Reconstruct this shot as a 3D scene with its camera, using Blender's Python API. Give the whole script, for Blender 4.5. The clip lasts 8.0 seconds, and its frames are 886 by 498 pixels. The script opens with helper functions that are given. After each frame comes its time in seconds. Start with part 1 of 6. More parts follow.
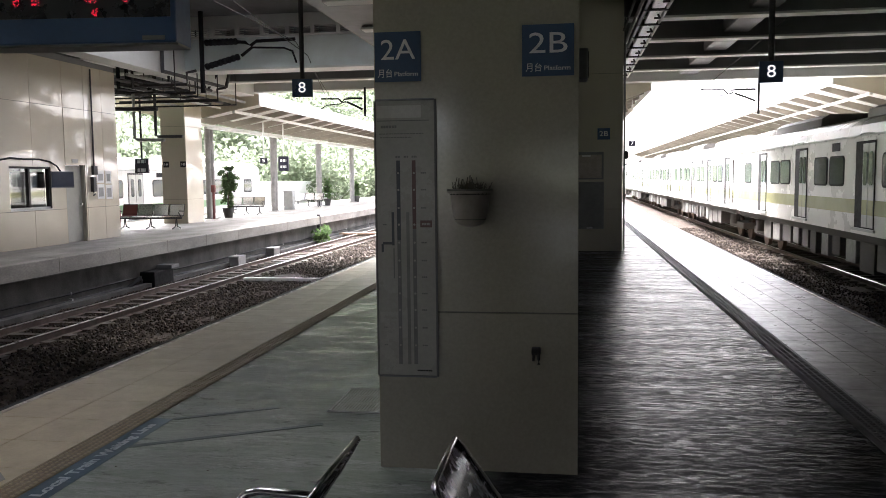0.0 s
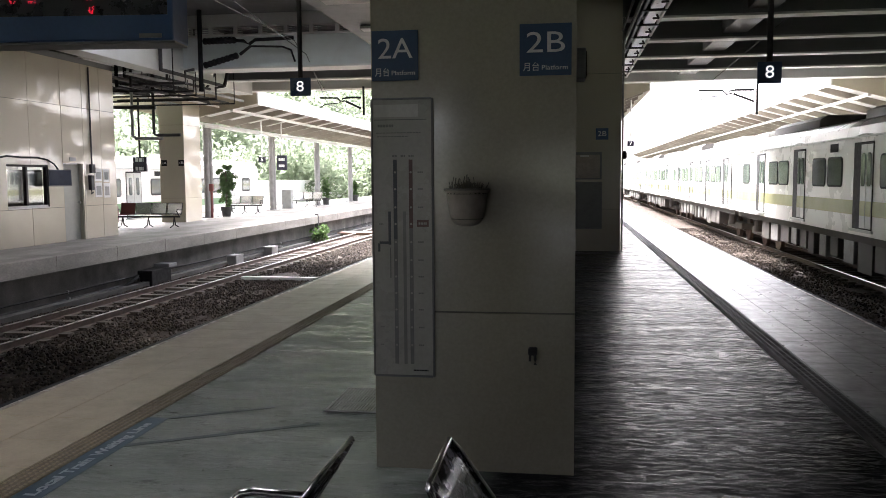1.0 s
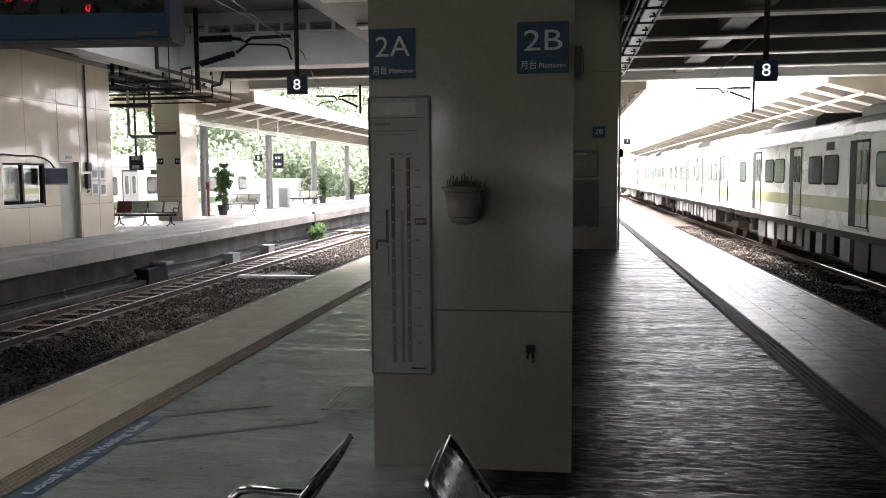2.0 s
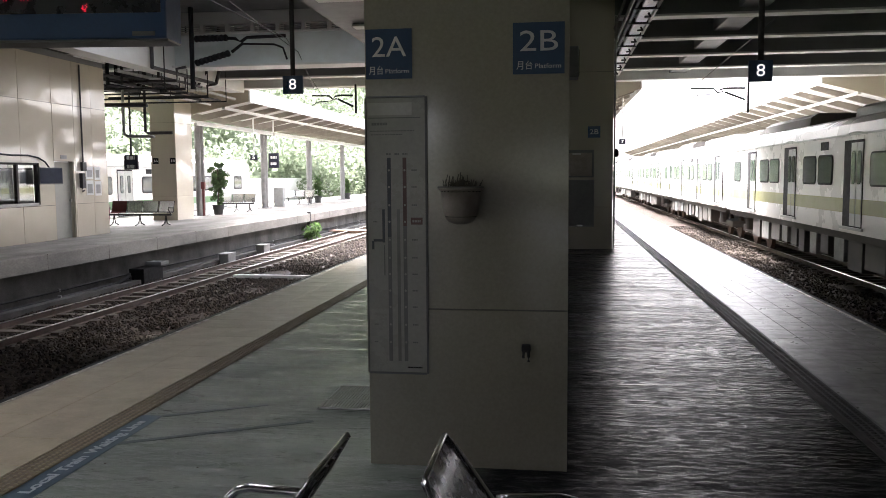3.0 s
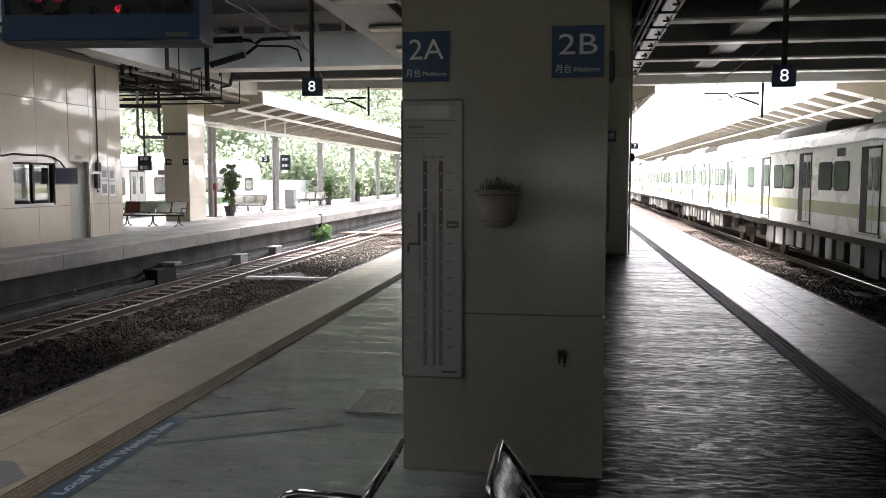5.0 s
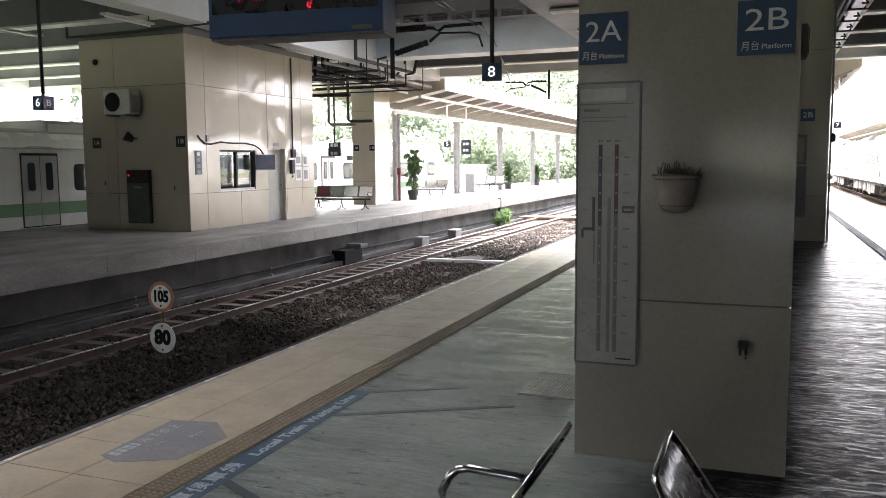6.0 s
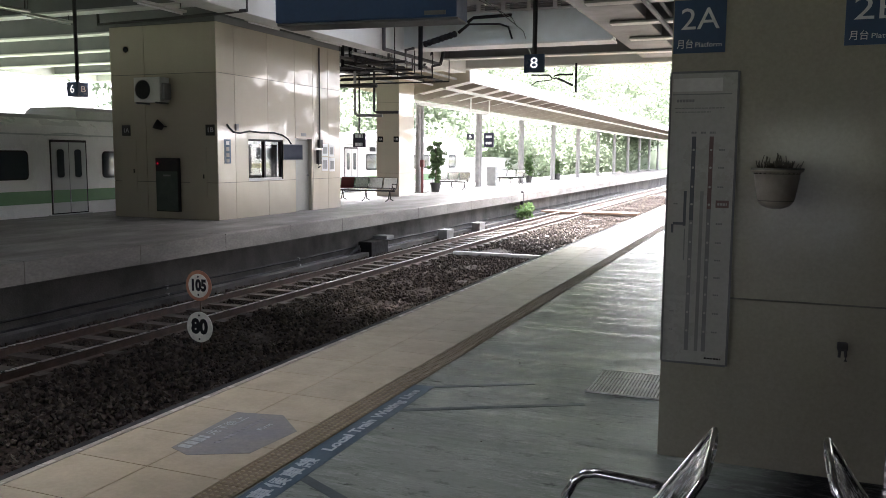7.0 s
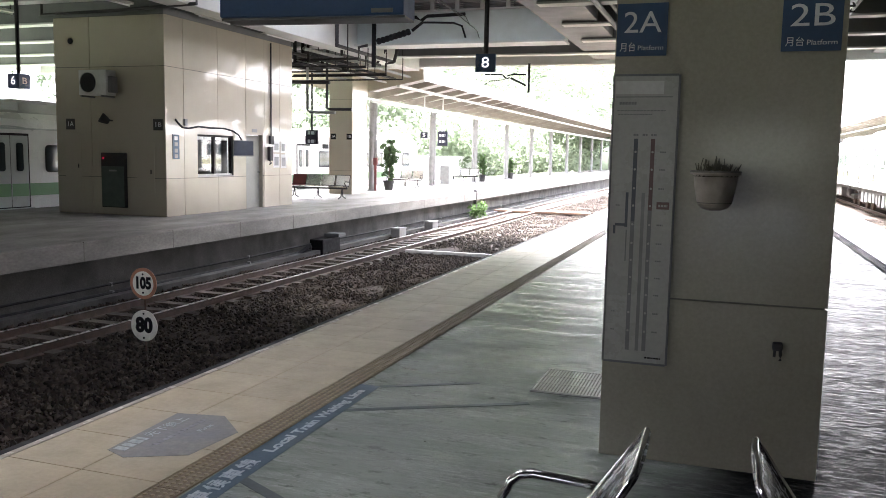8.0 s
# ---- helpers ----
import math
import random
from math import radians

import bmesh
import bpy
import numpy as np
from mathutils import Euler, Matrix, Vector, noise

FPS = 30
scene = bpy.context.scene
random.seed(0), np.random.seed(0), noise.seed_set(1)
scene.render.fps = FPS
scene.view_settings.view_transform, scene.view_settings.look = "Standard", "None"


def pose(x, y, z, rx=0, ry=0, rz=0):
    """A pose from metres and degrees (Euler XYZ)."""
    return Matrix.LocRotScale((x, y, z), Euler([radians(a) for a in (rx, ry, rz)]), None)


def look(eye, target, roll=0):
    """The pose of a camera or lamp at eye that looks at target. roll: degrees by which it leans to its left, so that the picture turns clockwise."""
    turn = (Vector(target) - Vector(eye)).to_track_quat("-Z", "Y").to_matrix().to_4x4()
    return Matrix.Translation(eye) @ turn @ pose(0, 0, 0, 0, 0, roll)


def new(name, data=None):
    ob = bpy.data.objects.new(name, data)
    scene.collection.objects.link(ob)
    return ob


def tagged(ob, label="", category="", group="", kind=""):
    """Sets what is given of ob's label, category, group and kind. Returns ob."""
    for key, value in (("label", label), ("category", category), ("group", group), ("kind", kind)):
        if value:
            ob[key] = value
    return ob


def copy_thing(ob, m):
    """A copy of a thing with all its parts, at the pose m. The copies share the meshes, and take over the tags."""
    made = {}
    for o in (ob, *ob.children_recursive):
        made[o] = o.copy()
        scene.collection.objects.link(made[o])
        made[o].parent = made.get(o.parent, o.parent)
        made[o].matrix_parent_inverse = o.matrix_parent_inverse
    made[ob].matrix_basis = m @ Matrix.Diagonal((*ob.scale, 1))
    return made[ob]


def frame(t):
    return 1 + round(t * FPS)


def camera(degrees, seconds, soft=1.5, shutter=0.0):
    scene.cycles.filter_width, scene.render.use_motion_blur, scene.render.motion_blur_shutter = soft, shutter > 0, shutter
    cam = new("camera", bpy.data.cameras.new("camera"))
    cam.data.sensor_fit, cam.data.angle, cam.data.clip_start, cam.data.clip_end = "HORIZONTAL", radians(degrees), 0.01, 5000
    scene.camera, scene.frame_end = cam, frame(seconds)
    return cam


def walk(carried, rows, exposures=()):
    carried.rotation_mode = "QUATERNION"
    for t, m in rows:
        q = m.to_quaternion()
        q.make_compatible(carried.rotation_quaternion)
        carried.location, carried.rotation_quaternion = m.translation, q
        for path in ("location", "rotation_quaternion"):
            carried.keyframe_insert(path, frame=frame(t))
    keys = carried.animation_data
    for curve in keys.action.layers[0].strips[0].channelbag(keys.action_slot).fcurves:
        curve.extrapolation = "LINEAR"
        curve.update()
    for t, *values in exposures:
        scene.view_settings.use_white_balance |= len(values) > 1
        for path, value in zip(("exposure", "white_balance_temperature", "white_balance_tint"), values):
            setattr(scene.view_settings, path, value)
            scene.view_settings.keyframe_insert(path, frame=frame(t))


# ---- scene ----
cam = camera(56.4, 8.0, 0.7)
PATH = [
    (0, (0.565, 0.291, 1.59), (0.262, 2.261, 1.419), -0.6),
    (0.5, (0.574, 0.253, 1.594), (0.269, 2.222, 1.421), -0.5),
    (1, (0.572, 0.304, 1.589), (0.273, 2.274, 1.417), -0.4),
    (1.5, (0.569, 0.302, 1.588), (0.273, 2.272, 1.413), -0.4),
    (3, (0.566, 0.283, 1.589), (0.286, 2.255, 1.412), -0.4),
    (3.5, (0.561, 0.272, 1.587), (0.282, 2.245, 1.414), -0.3),
    (4, (0.539, 0.271, 1.589), (0.259, 2.244, 1.419), -0.2),
    (5.3, (0.399, 0.29, 1.592), (0.08, 2.257, 1.422), 0.3),
    (5.5, (0.412, 0.284, 1.59), (-0.017, 2.23, 1.42), 0.2),
    (6, (0.451, 0.261, 1.596), (-0.263, 2.118, 1.389), -0.4),
    (6.5, (0.216, 0.244, 1.59), (-0.541, 2.083, 1.379), -0.1),
    (7, (0.062, 0.25, 1.58), (-0.681, 2.093, 1.356), 0.4),
    (7.5, (0.079, 0.266, 1.584), (-0.629, 2.123, 1.358), 0.7),
    (8, (0.106, 0.283, 1.586), (-0.533, 2.165, 1.359), 1.1),
]
EXPOSURES = [(0.0, 4.22, 6350, 16), (4.0, 4.24, 6350, 16), (5.5, 4.05, 6350, 16), (6.0, 4.80, 6300, 17), (6.5, 4.45, 6200, 16), (7.0, 4.57, 6200, 16), (7.5, 4.62, 6200, 16), (8.0, 5.03, 6200, 16)]
walk(cam, [(t, look(eye, target, roll)) for t, eye, target, roll in PATH], EXPOSURES)

# ---- light ----
SUN_EL, SUN_AZ = 52.0, -22.0     # elevation, and degrees to the right of the tracks' far end
world = bpy.data.worlds.new("sky")
scene.world = world
world.use_nodes = True
wn = world.node_tree.nodes
sky = wn.new("ShaderNodeTexSky")
sky.sky_type, sky.sun_disc = "NISHITA", False
sky.sun_elevation, sky.sun_rotation = radians(SUN_EL), radians(SUN_AZ)
sky.air_density, sky.dust_density, sky.ozone_density = 0.8, 7.0, 1.0
wn["Background"].inputs["Strength"].default_value = 0.15
veil = wn.new("ShaderNodeHueSaturation")     # high cloud takes most of the blue out
veil.inputs["Saturation"].default_value = 0.3
world.node_tree.links.new(sky.outputs[0], veil.inputs["Color"])
world.node_tree.links.new(veil.outputs[0], wn["Background"].inputs["Color"])
sun = new("sun", bpy.data.lights.new("sun", "SUN"))
sun.data.energy, sun.data.angle, sun.data.color = 1.2, radians(20), (1.0, 0.95, 0.88)
sd = Vector((math.sin(radians(SUN_AZ)) * math.cos(radians(SUN_EL)), math.cos(radians(SUN_AZ)) * math.cos(radians(SUN_EL)), math.sin(radians(SUN_EL))))
sun.matrix_world = look(sd * 60, (0, 0, 0))


# ---- materials ----
def pbr(name, c1, c2=None, scale=3.0, rough=0.6, bump=0.15, metal=0.0, stretch=(1, 1, 1), fine=40.0, rvar=0.12, spread=0.0, emit=None, detail=6.0, islands=False, soil=0.0):
    """Two scales of noise in world space give colour, roughness and relief; spread varies piece by piece."""
    m = bpy.data.materials.new(name)
    m.use_nodes = True
    n, l = m.node_tree.nodes, m.node_tree.links
    b = n["Principled BSDF"]
    b.inputs["Metallic"].default_value = metal
    geo = n.new("ShaderNodeNewGeometry")
    mp = n.new("ShaderNodeMapping")
    mp.inputs["Scale"].default_value = stretch
    l.new(geo.outputs["Position"], mp.inputs["Vector"])
    big, small = n.new("ShaderNodeTexNoise"), n.new("ShaderNodeTexNoise")
    big.inputs["Scale"].default_value, big.inputs["Detail"].default_value = scale, detail
    big.inputs["Roughness"].default_value = 0.62
    small.inputs["Scale"].default_value, small.inputs["Detail"].default_value = fine, 3.0
    for t in (big, small):
        l.new(mp.outputs[0], t.inputs["Vector"])
    c2 = c2 or tuple(0.78 * v for v in c1)
    ramp = n.new("ShaderNodeMapRange")
    ramp.inputs["From Min"].default_value, ramp.inputs["From Max"].default_value = 0.3, 0.7
    l.new(big.outputs[0], ramp.inputs["Value"])
    mix = n.new("ShaderNodeMix")
    mix.data_type = "RGBA"
    mix.inputs["A"].default_value, mix.inputs["B"].default_value = (*c1, 1), (*c2, 1)
    l.new(ramp.outputs[0], mix.inputs["Factor"])
    out = mix.outputs["Result"]
    grain = n.new("ShaderNodeMix")
    grain.data_type, grain.blend_type = "RGBA", "MULTIPLY"
    grain.inputs["Factor"].default_value = 0.25 + soil
    l.new(out, grain.inputs["A"])
    l.new(small.outputs[0], grain.inputs["B"])
    gain = n.new("ShaderNodeMix")
    gain.data_type, gain.blend_type = "RGBA", "MULTIPLY"
    gain.inputs["Factor"].default_value = 1.0
    k = 1 / (1 - (0.25 + soil) * 0.5)
    gain.inputs["B"].default_value = (k, k, k, 1)
    l.new(grain.outputs["Result"], gain.inputs["A"])
    out = gain.outputs["Result"]
    if spread:
        hsv = n.new("ShaderNodeHueSaturation")
        r = n.new("ShaderNodeMapRange")
        r.inputs["To Min"].default_value, r.inputs["To Max"].default_value = 1 - spread, 1 + spread
        if islands:
            l.new(geo.outputs["Random Per Island"], r.inputs["Value"])
        else:
            l.new(n.new("ShaderNodeObjectInfo").outputs["Random"], r.inputs["Value"])
        l.new(r.outputs[0], hsv.inputs["Value"])
        l.new(out, hsv.inputs["Color"])
        out = hsv.outputs[0]
    l.new(out, b.inputs["Base Color"])
    rr = n.new("ShaderNodeMapRange")
    rr.inputs["From Min"].default_value, rr.inputs["From Max"].default_value = 0.3, 0.7
    rr.inputs["To Min"].default_value, rr.inputs["To Max"].default_value = max(0.02, rough - rvar), min(1, rough + rvar)
    l.new(big.outputs[0], rr.inputs["Value"])
    l.new(rr.outputs[0], b.inputs["Roughness"])
    if bump:
        bp = n.new("ShaderNodeBump")
        bp.inputs["Strength"].default_value, bp.inputs["Distance"].default_value = bump, 0.01
        add = n.new("ShaderNodeMath")
        l.new(big.outputs[0], add.inputs[0])
        l.new(small.outputs[0], add.inputs[1])
        l.new(add.outputs[0], bp.inputs["Height"])
        l.new(bp.outputs[0], b.inputs["Normal"])
    if emit:
        b.inputs["Emission Color"].default_value = (*emit[0], 1)
        b.inputs["Emission Strength"].default_value = emit[1]
    return m


M = {
    "beige_tile": pbr("beige_tile", (0.45, 0.385, 0.26), (0.38, 0.325, 0.225), 4, 0.42, 0.08, spread=0.05),
    "grey_tile": pbr("grey_tile", (0.20, 0.196, 0.19), (0.13, 0.128, 0.125), 5, 0.36, 0.12, spread=0.05),
    "tactile": pbr("tactile", (0.24, 0.19, 0.125), (0.18, 0.145, 0.095), 8, 0.6, 0.2, spread=0.08),
    "stud": pbr("stud", (0.33, 0.27, 0.18), None, 30, 0.5, 0.1),
    "blue_tape": pbr("blue_tape", (0.026, 0.064, 0.105), (0.048, 0.09, 0.125), 6, 0.45, 0.1, soil=0.15),
    "worn_decal": pbr("worn_decal", (0.17, 0.18, 0.205), (0.28, 0.27, 0.25), 5, 0.5, 0.1, soil=0.1),
    "worn_letter": pbr("worn_letter", (0.50, 0.55, 0.57), (0.30, 0.35, 0.39), 30, 0.5, 0.0, soil=0.2),
    "concrete": pbr("concrete", (0.36, 0.34, 0.305), (0.13, 0.122, 0.11), 2.2, 0.7, 0.5, stretch=(1, 1, 0.45), fine=25, soil=0.45, detail=10),
    "coping": pbr("coping", (0.27, 0.255, 0.23), (0.15, 0.142, 0.13), 1.4, 0.6, 0.3, stretch=(1, 0.45, 1), fine=30, soil=0.25, detail=9),
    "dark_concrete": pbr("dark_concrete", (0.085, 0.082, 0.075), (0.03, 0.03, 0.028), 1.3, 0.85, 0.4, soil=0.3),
    # darkened paint: the girder webs' shade is put into this colour
    "deck_shaded": pbr("deck_shaded", (0.17, 0.172, 0.175), (0.125, 0.127, 0.13), 0.6, 0.6, 0.1),
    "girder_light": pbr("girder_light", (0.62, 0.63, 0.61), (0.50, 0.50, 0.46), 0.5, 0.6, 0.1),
    "girder_teal": pbr("girder_teal", (0.56, 0.62, 0.62), (0.44, 0.47, 0.44), 0.7, 0.5, 0.1),
    "gap_seal": pbr("gap_seal", (0.15, 0.14, 0.12), None, 8, 0.8, 0.1),
    "navy": pbr("navy", (0.022, 0.058, 0.13), (0.018, 0.050, 0.112), 3, 0.35, 0.02),
    "white_letter": pbr("white_letter", (0.72, 0.73, 0.73), (0.6, 0.6, 0.6), 12, 0.45, 0.02),
    "paper": pbr("paper", (0.62, 0.62, 0.60), (0.55, 0.55, 0.53), 3, 0.4, 0.02),
    "ink_blue": pbr("ink_blue", (0.105, 0.112, 0.13), None, 10, 0.5, 0.0),
    "ink_red": pbr("ink_red", (0.17, 0.105, 0.10), None, 10, 0.5, 0.0),
    "ink_grey": pbr("ink_grey", (0.22, 0.22, 0.22), None, 10, 0.5, 0.0),
    "steel_dark": pbr("steel_dark", (0.035, 0.035, 0.038), (0.055, 0.05, 0.048), 6, 0.55, 0.1),
    "steel_grey": pbr("steel_grey", (0.12, 0.122, 0.125), (0.17, 0.17, 0.17), 4, 0.5, 0.08),
    "steel_white": pbr("steel_white", (0.62, 0.62, 0.60), (0.5, 0.49, 0.46), 3, 0.5, 0.08),
    "chrome": pbr("chrome", (0.72, 0.72, 0.72), (0.6, 0.6, 0.6), 20, 0.14, 0.02, metal=1.0, rvar=0.06),
    "seat_steel": pbr("seat_steel", (0.16, 0.16, 0.19), (0.22, 0.22, 0.25), 25, 0.24, 0.05, metal=0.8),
    "pot": pbr("pot", (0.33, 0.29, 0.25), (0.25, 0.22, 0.19), 12, 0.6, 0.1),
    "soil": pbr("soil", (0.03, 0.025, 0.02), None, 30, 0.9, 0.5),
    "withered": pbr("withered", (0.06, 0.055, 0.04), (0.09, 0.08, 0.05), 20, 0.8, 0.1),
    "rail_rust": pbr("rail_rust", (0.10, 0.055, 0.035), (0.055, 0.036, 0.028), 6, 0.7, 0.3),
    "rail_top": pbr("rail_top", (0.78, 0.76, 0.74), (0.66, 0.63, 0.60), 10, 0.3, 0.05, metal=0.9),
    "sleeper": pbr("sleeper", (0.10, 0.078, 0.058), (0.055, 0.043, 0.034), 4, 0.85, 0.4, spread=0.12),
    "ballast": pbr("ballast", (0.046, 0.031, 0.021), (0.022, 0.016, 0.012), 14, 0.95, 1.0, fine=30, soil=0.4),
    "stone": pbr("stone", (0.082, 0.066, 0.053), (0.036, 0.028, 0.023), 9, 0.85, 0.3, spread=0.7, islands=True),
    "earth": pbr("earth", (0.12, 0.14, 0.09), (0.09, 0.115, 0.07), 0.12, 0.95, 0.3),
    "train_white": pbr("train_white", (0.85, 0.845, 0.82), (0.80, 0.79, 0.77), 0.8, 0.28, 0.02),
    "train_green": pbr("train_green", (0.15, 0.29, 0.13), (0.12, 0.25, 0.11), 1.0, 0.4, 0.02),
    # yellow-green band paled: the glare on it is put into the colour
    "train_olive": pbr("train_olive", (0.34, 0.34, 0.15), (0.29, 0.29, 0.13), 1.0, 0.4, 0.02),
    "train_roof": pbr("train_roof", (0.48, 0.48, 0.47), (0.36, 0.36, 0.35), 1.0, 0.6, 0.1),
    "train_door": pbr("train_door", (0.50, 0.52, 0.50), (0.44, 0.46, 0.44), 2.0, 0.35, 0.02),
    "rubber": pbr("rubber", (0.025, 0.025, 0.027), None, 10, 0.7, 0.1),
    "underframe": pbr("underframe", (0.06, 0.055, 0.05), (0.10, 0.09, 0.08), 4, 0.8, 0.2, spread=0.3),
    "louvre_grey": pbr("louvre_grey", (0.26, 0.26, 0.25), None, 5, 0.6, 0.1),
    "orange_rim": pbr("orange_rim", (0.42, 0.17, 0.09), (0.34, 0.15, 0.09), 14, 0.6, 0.05, soil=0.1),
    "sign_face": pbr("sign_face", (0.80, 0.78, 0.68), (0.62, 0.60, 0.52), 10, 0.6, 0.05, soil=0.15),
    "black": pbr("black", (0.010, 0.010, 0.011), None, 10, 0.8, 0.05),
    "led_red": pbr("led_red", (0.3, 0.01, 0.02), None, 10, 0.5, 0.0, emit=((1.0, 0.015, 0.05), 0.06)),
    "lit_digit": pbr("lit_digit", (0.8, 0.8, 0.8), None, 10, 0.5, 0.0, emit=((1.0, 1.0, 1.0), 0.055)),
    "led_face": pbr("led_face", (0.008, 0.010, 0.016), None, 10, 0.3, 0.0),
    "canopy_sheet": pbr("canopy_sheet", (0.62, 0.61, 0.58), (0.52, 0.51, 0.48), 2.0, 0.55, 0.1),
    "canopy_steel": pbr("canopy_steel", (0.25, 0.22, 0.18), (0.19, 0.165, 0.135), 2.0, 0.6, 0.1),
    "tube_lamp": pbr("tube_lamp", (0.75, 0.76, 0.76), None, 8, 0.35, 0.0),
    "leaf": pbr("leaf", (0.075, 0.092, 0.06), (0.06, 0.085, 0.045), 0.15, 0.8, 0.0, spread=0.4, islands=True),
    "leaf_pot": pbr("leaf_pot", (0.07, 0.12, 0.045), (0.05, 0.085, 0.03), 6, 0.6, 0.0, spread=0.4, islands=True),
    "bark": pbr("bark", (0.10, 0.075, 0.05), None, 6, 0.9, 0.4),
    "red_paint": pbr("red_paint", (0.16, 0.03, 0.028), (0.12, 0.03, 0.025), 5, 0.45, 0.05),
    "screen": pbr("screen", (0.06, 0.07, 0.10), None, 4, 0.15, 0.0),
    "white_line": pbr("white_line", (0.70, 0.69, 0.66), (0.55, 0.54, 0.50), 5, 0.6, 0.1),
    "board_brown": pbr("board_brown", (0.20, 0.12, 0.08), (0.14, 0.09, 0.06), 4, 0.8, 0.3),
}


def see_through_leaf(m, colour, share):
    """Thin leaves pass part of the light."""
    n, l = m.node_tree.nodes, m.node_tree.links
    t = n.new("ShaderNodeBsdfTranslucent")
    t.inputs["Color"].default_value = (*colour, 1)
    mix = n.new("ShaderNodeMixShader")
    mix.inputs[0].default_value = share
    l.new(n["Principled BSDF"].outputs[0], mix.inputs[1])
    l.new(t.outputs[0], mix.inputs[2])
    l.new(mix.outputs[0], n["Material Output"].inputs["Surface"])


see_through_leaf(M["leaf"], (0.19, 0.23, 0.155), 0.6)
see_through_leaf(M["leaf_pot"], (0.10, 0.18, 0.05), 0.4)
for k in ("black", "rubber", "steel_dark", "ballast", "stone"):
    M[k].node_tree.nodes["Principled BSDF"].inputs["Specular IOR Level"].default_value = 0.15
M["beige_tile"].node_tree.nodes["Principled BSDF"].inputs["Specular IOR Level"].default_value = 0.85
M["display_blue"] = pbr("display_blue", (0.02, 0.065, 0.17), (0.016, 0.055, 0.15), 3, 0.4, 0.03)
M["galvanised"] = pbr("galvanised", (0.62, 0.63, 0.64), (0.5, 0.5, 0.5), 15, 0.38, 0.05, metal=0.7)
M["cabinet_green"] = pbr("cabinet_green", (0.075, 0.10, 0.08), (0.055, 0.075, 0.06), 5, 0.45, 0.05)
M["dark_tape"] = pbr("dark_tape", (0.03, 0.045, 0.055), (0.06, 0.08, 0.085), 9, 0.5, 0.1, soil=0.2)
M["sign_dark"] = pbr("sign_dark", (0.014, 0.012, 0.030), None, 6, 0.5, 0.02)
M["door_grey"] = pbr("door_grey", (0.30, 0.30, 0.26), (0.25, 0.25, 0.22), 2, 0.45, 0.03)
M["undergrowth"] = pbr("undergrowth", (0.075, 0.10, 0.05), (0.055, 0.08, 0.035), 0.3, 0.95, 0.3)
# pale: the edge's bright reflection is put into this colour
M["edge_sheen"] = pbr("edge_sheen", (0.50, 0.47, 0.41), (0.40, 0.37, 0.32), 6, 0.25, 0.05)
M["board_sheet"] = pbr("board_sheet", (0.42, 0.41, 0.375), (0.36, 0.35, 0.32), 3, 0.3, 0.02)
M["post_grey"] = pbr("post_grey", (0.22, 0.215, 0.20), (0.15, 0.145, 0.135), 4, 0.6, 0.08)
M["worn_decal_mark"] = pbr("worn_decal_mark", (0.30, 0.30, 0.32), (0.2, 0.2, 0.22), 20, 0.5, 0.0)


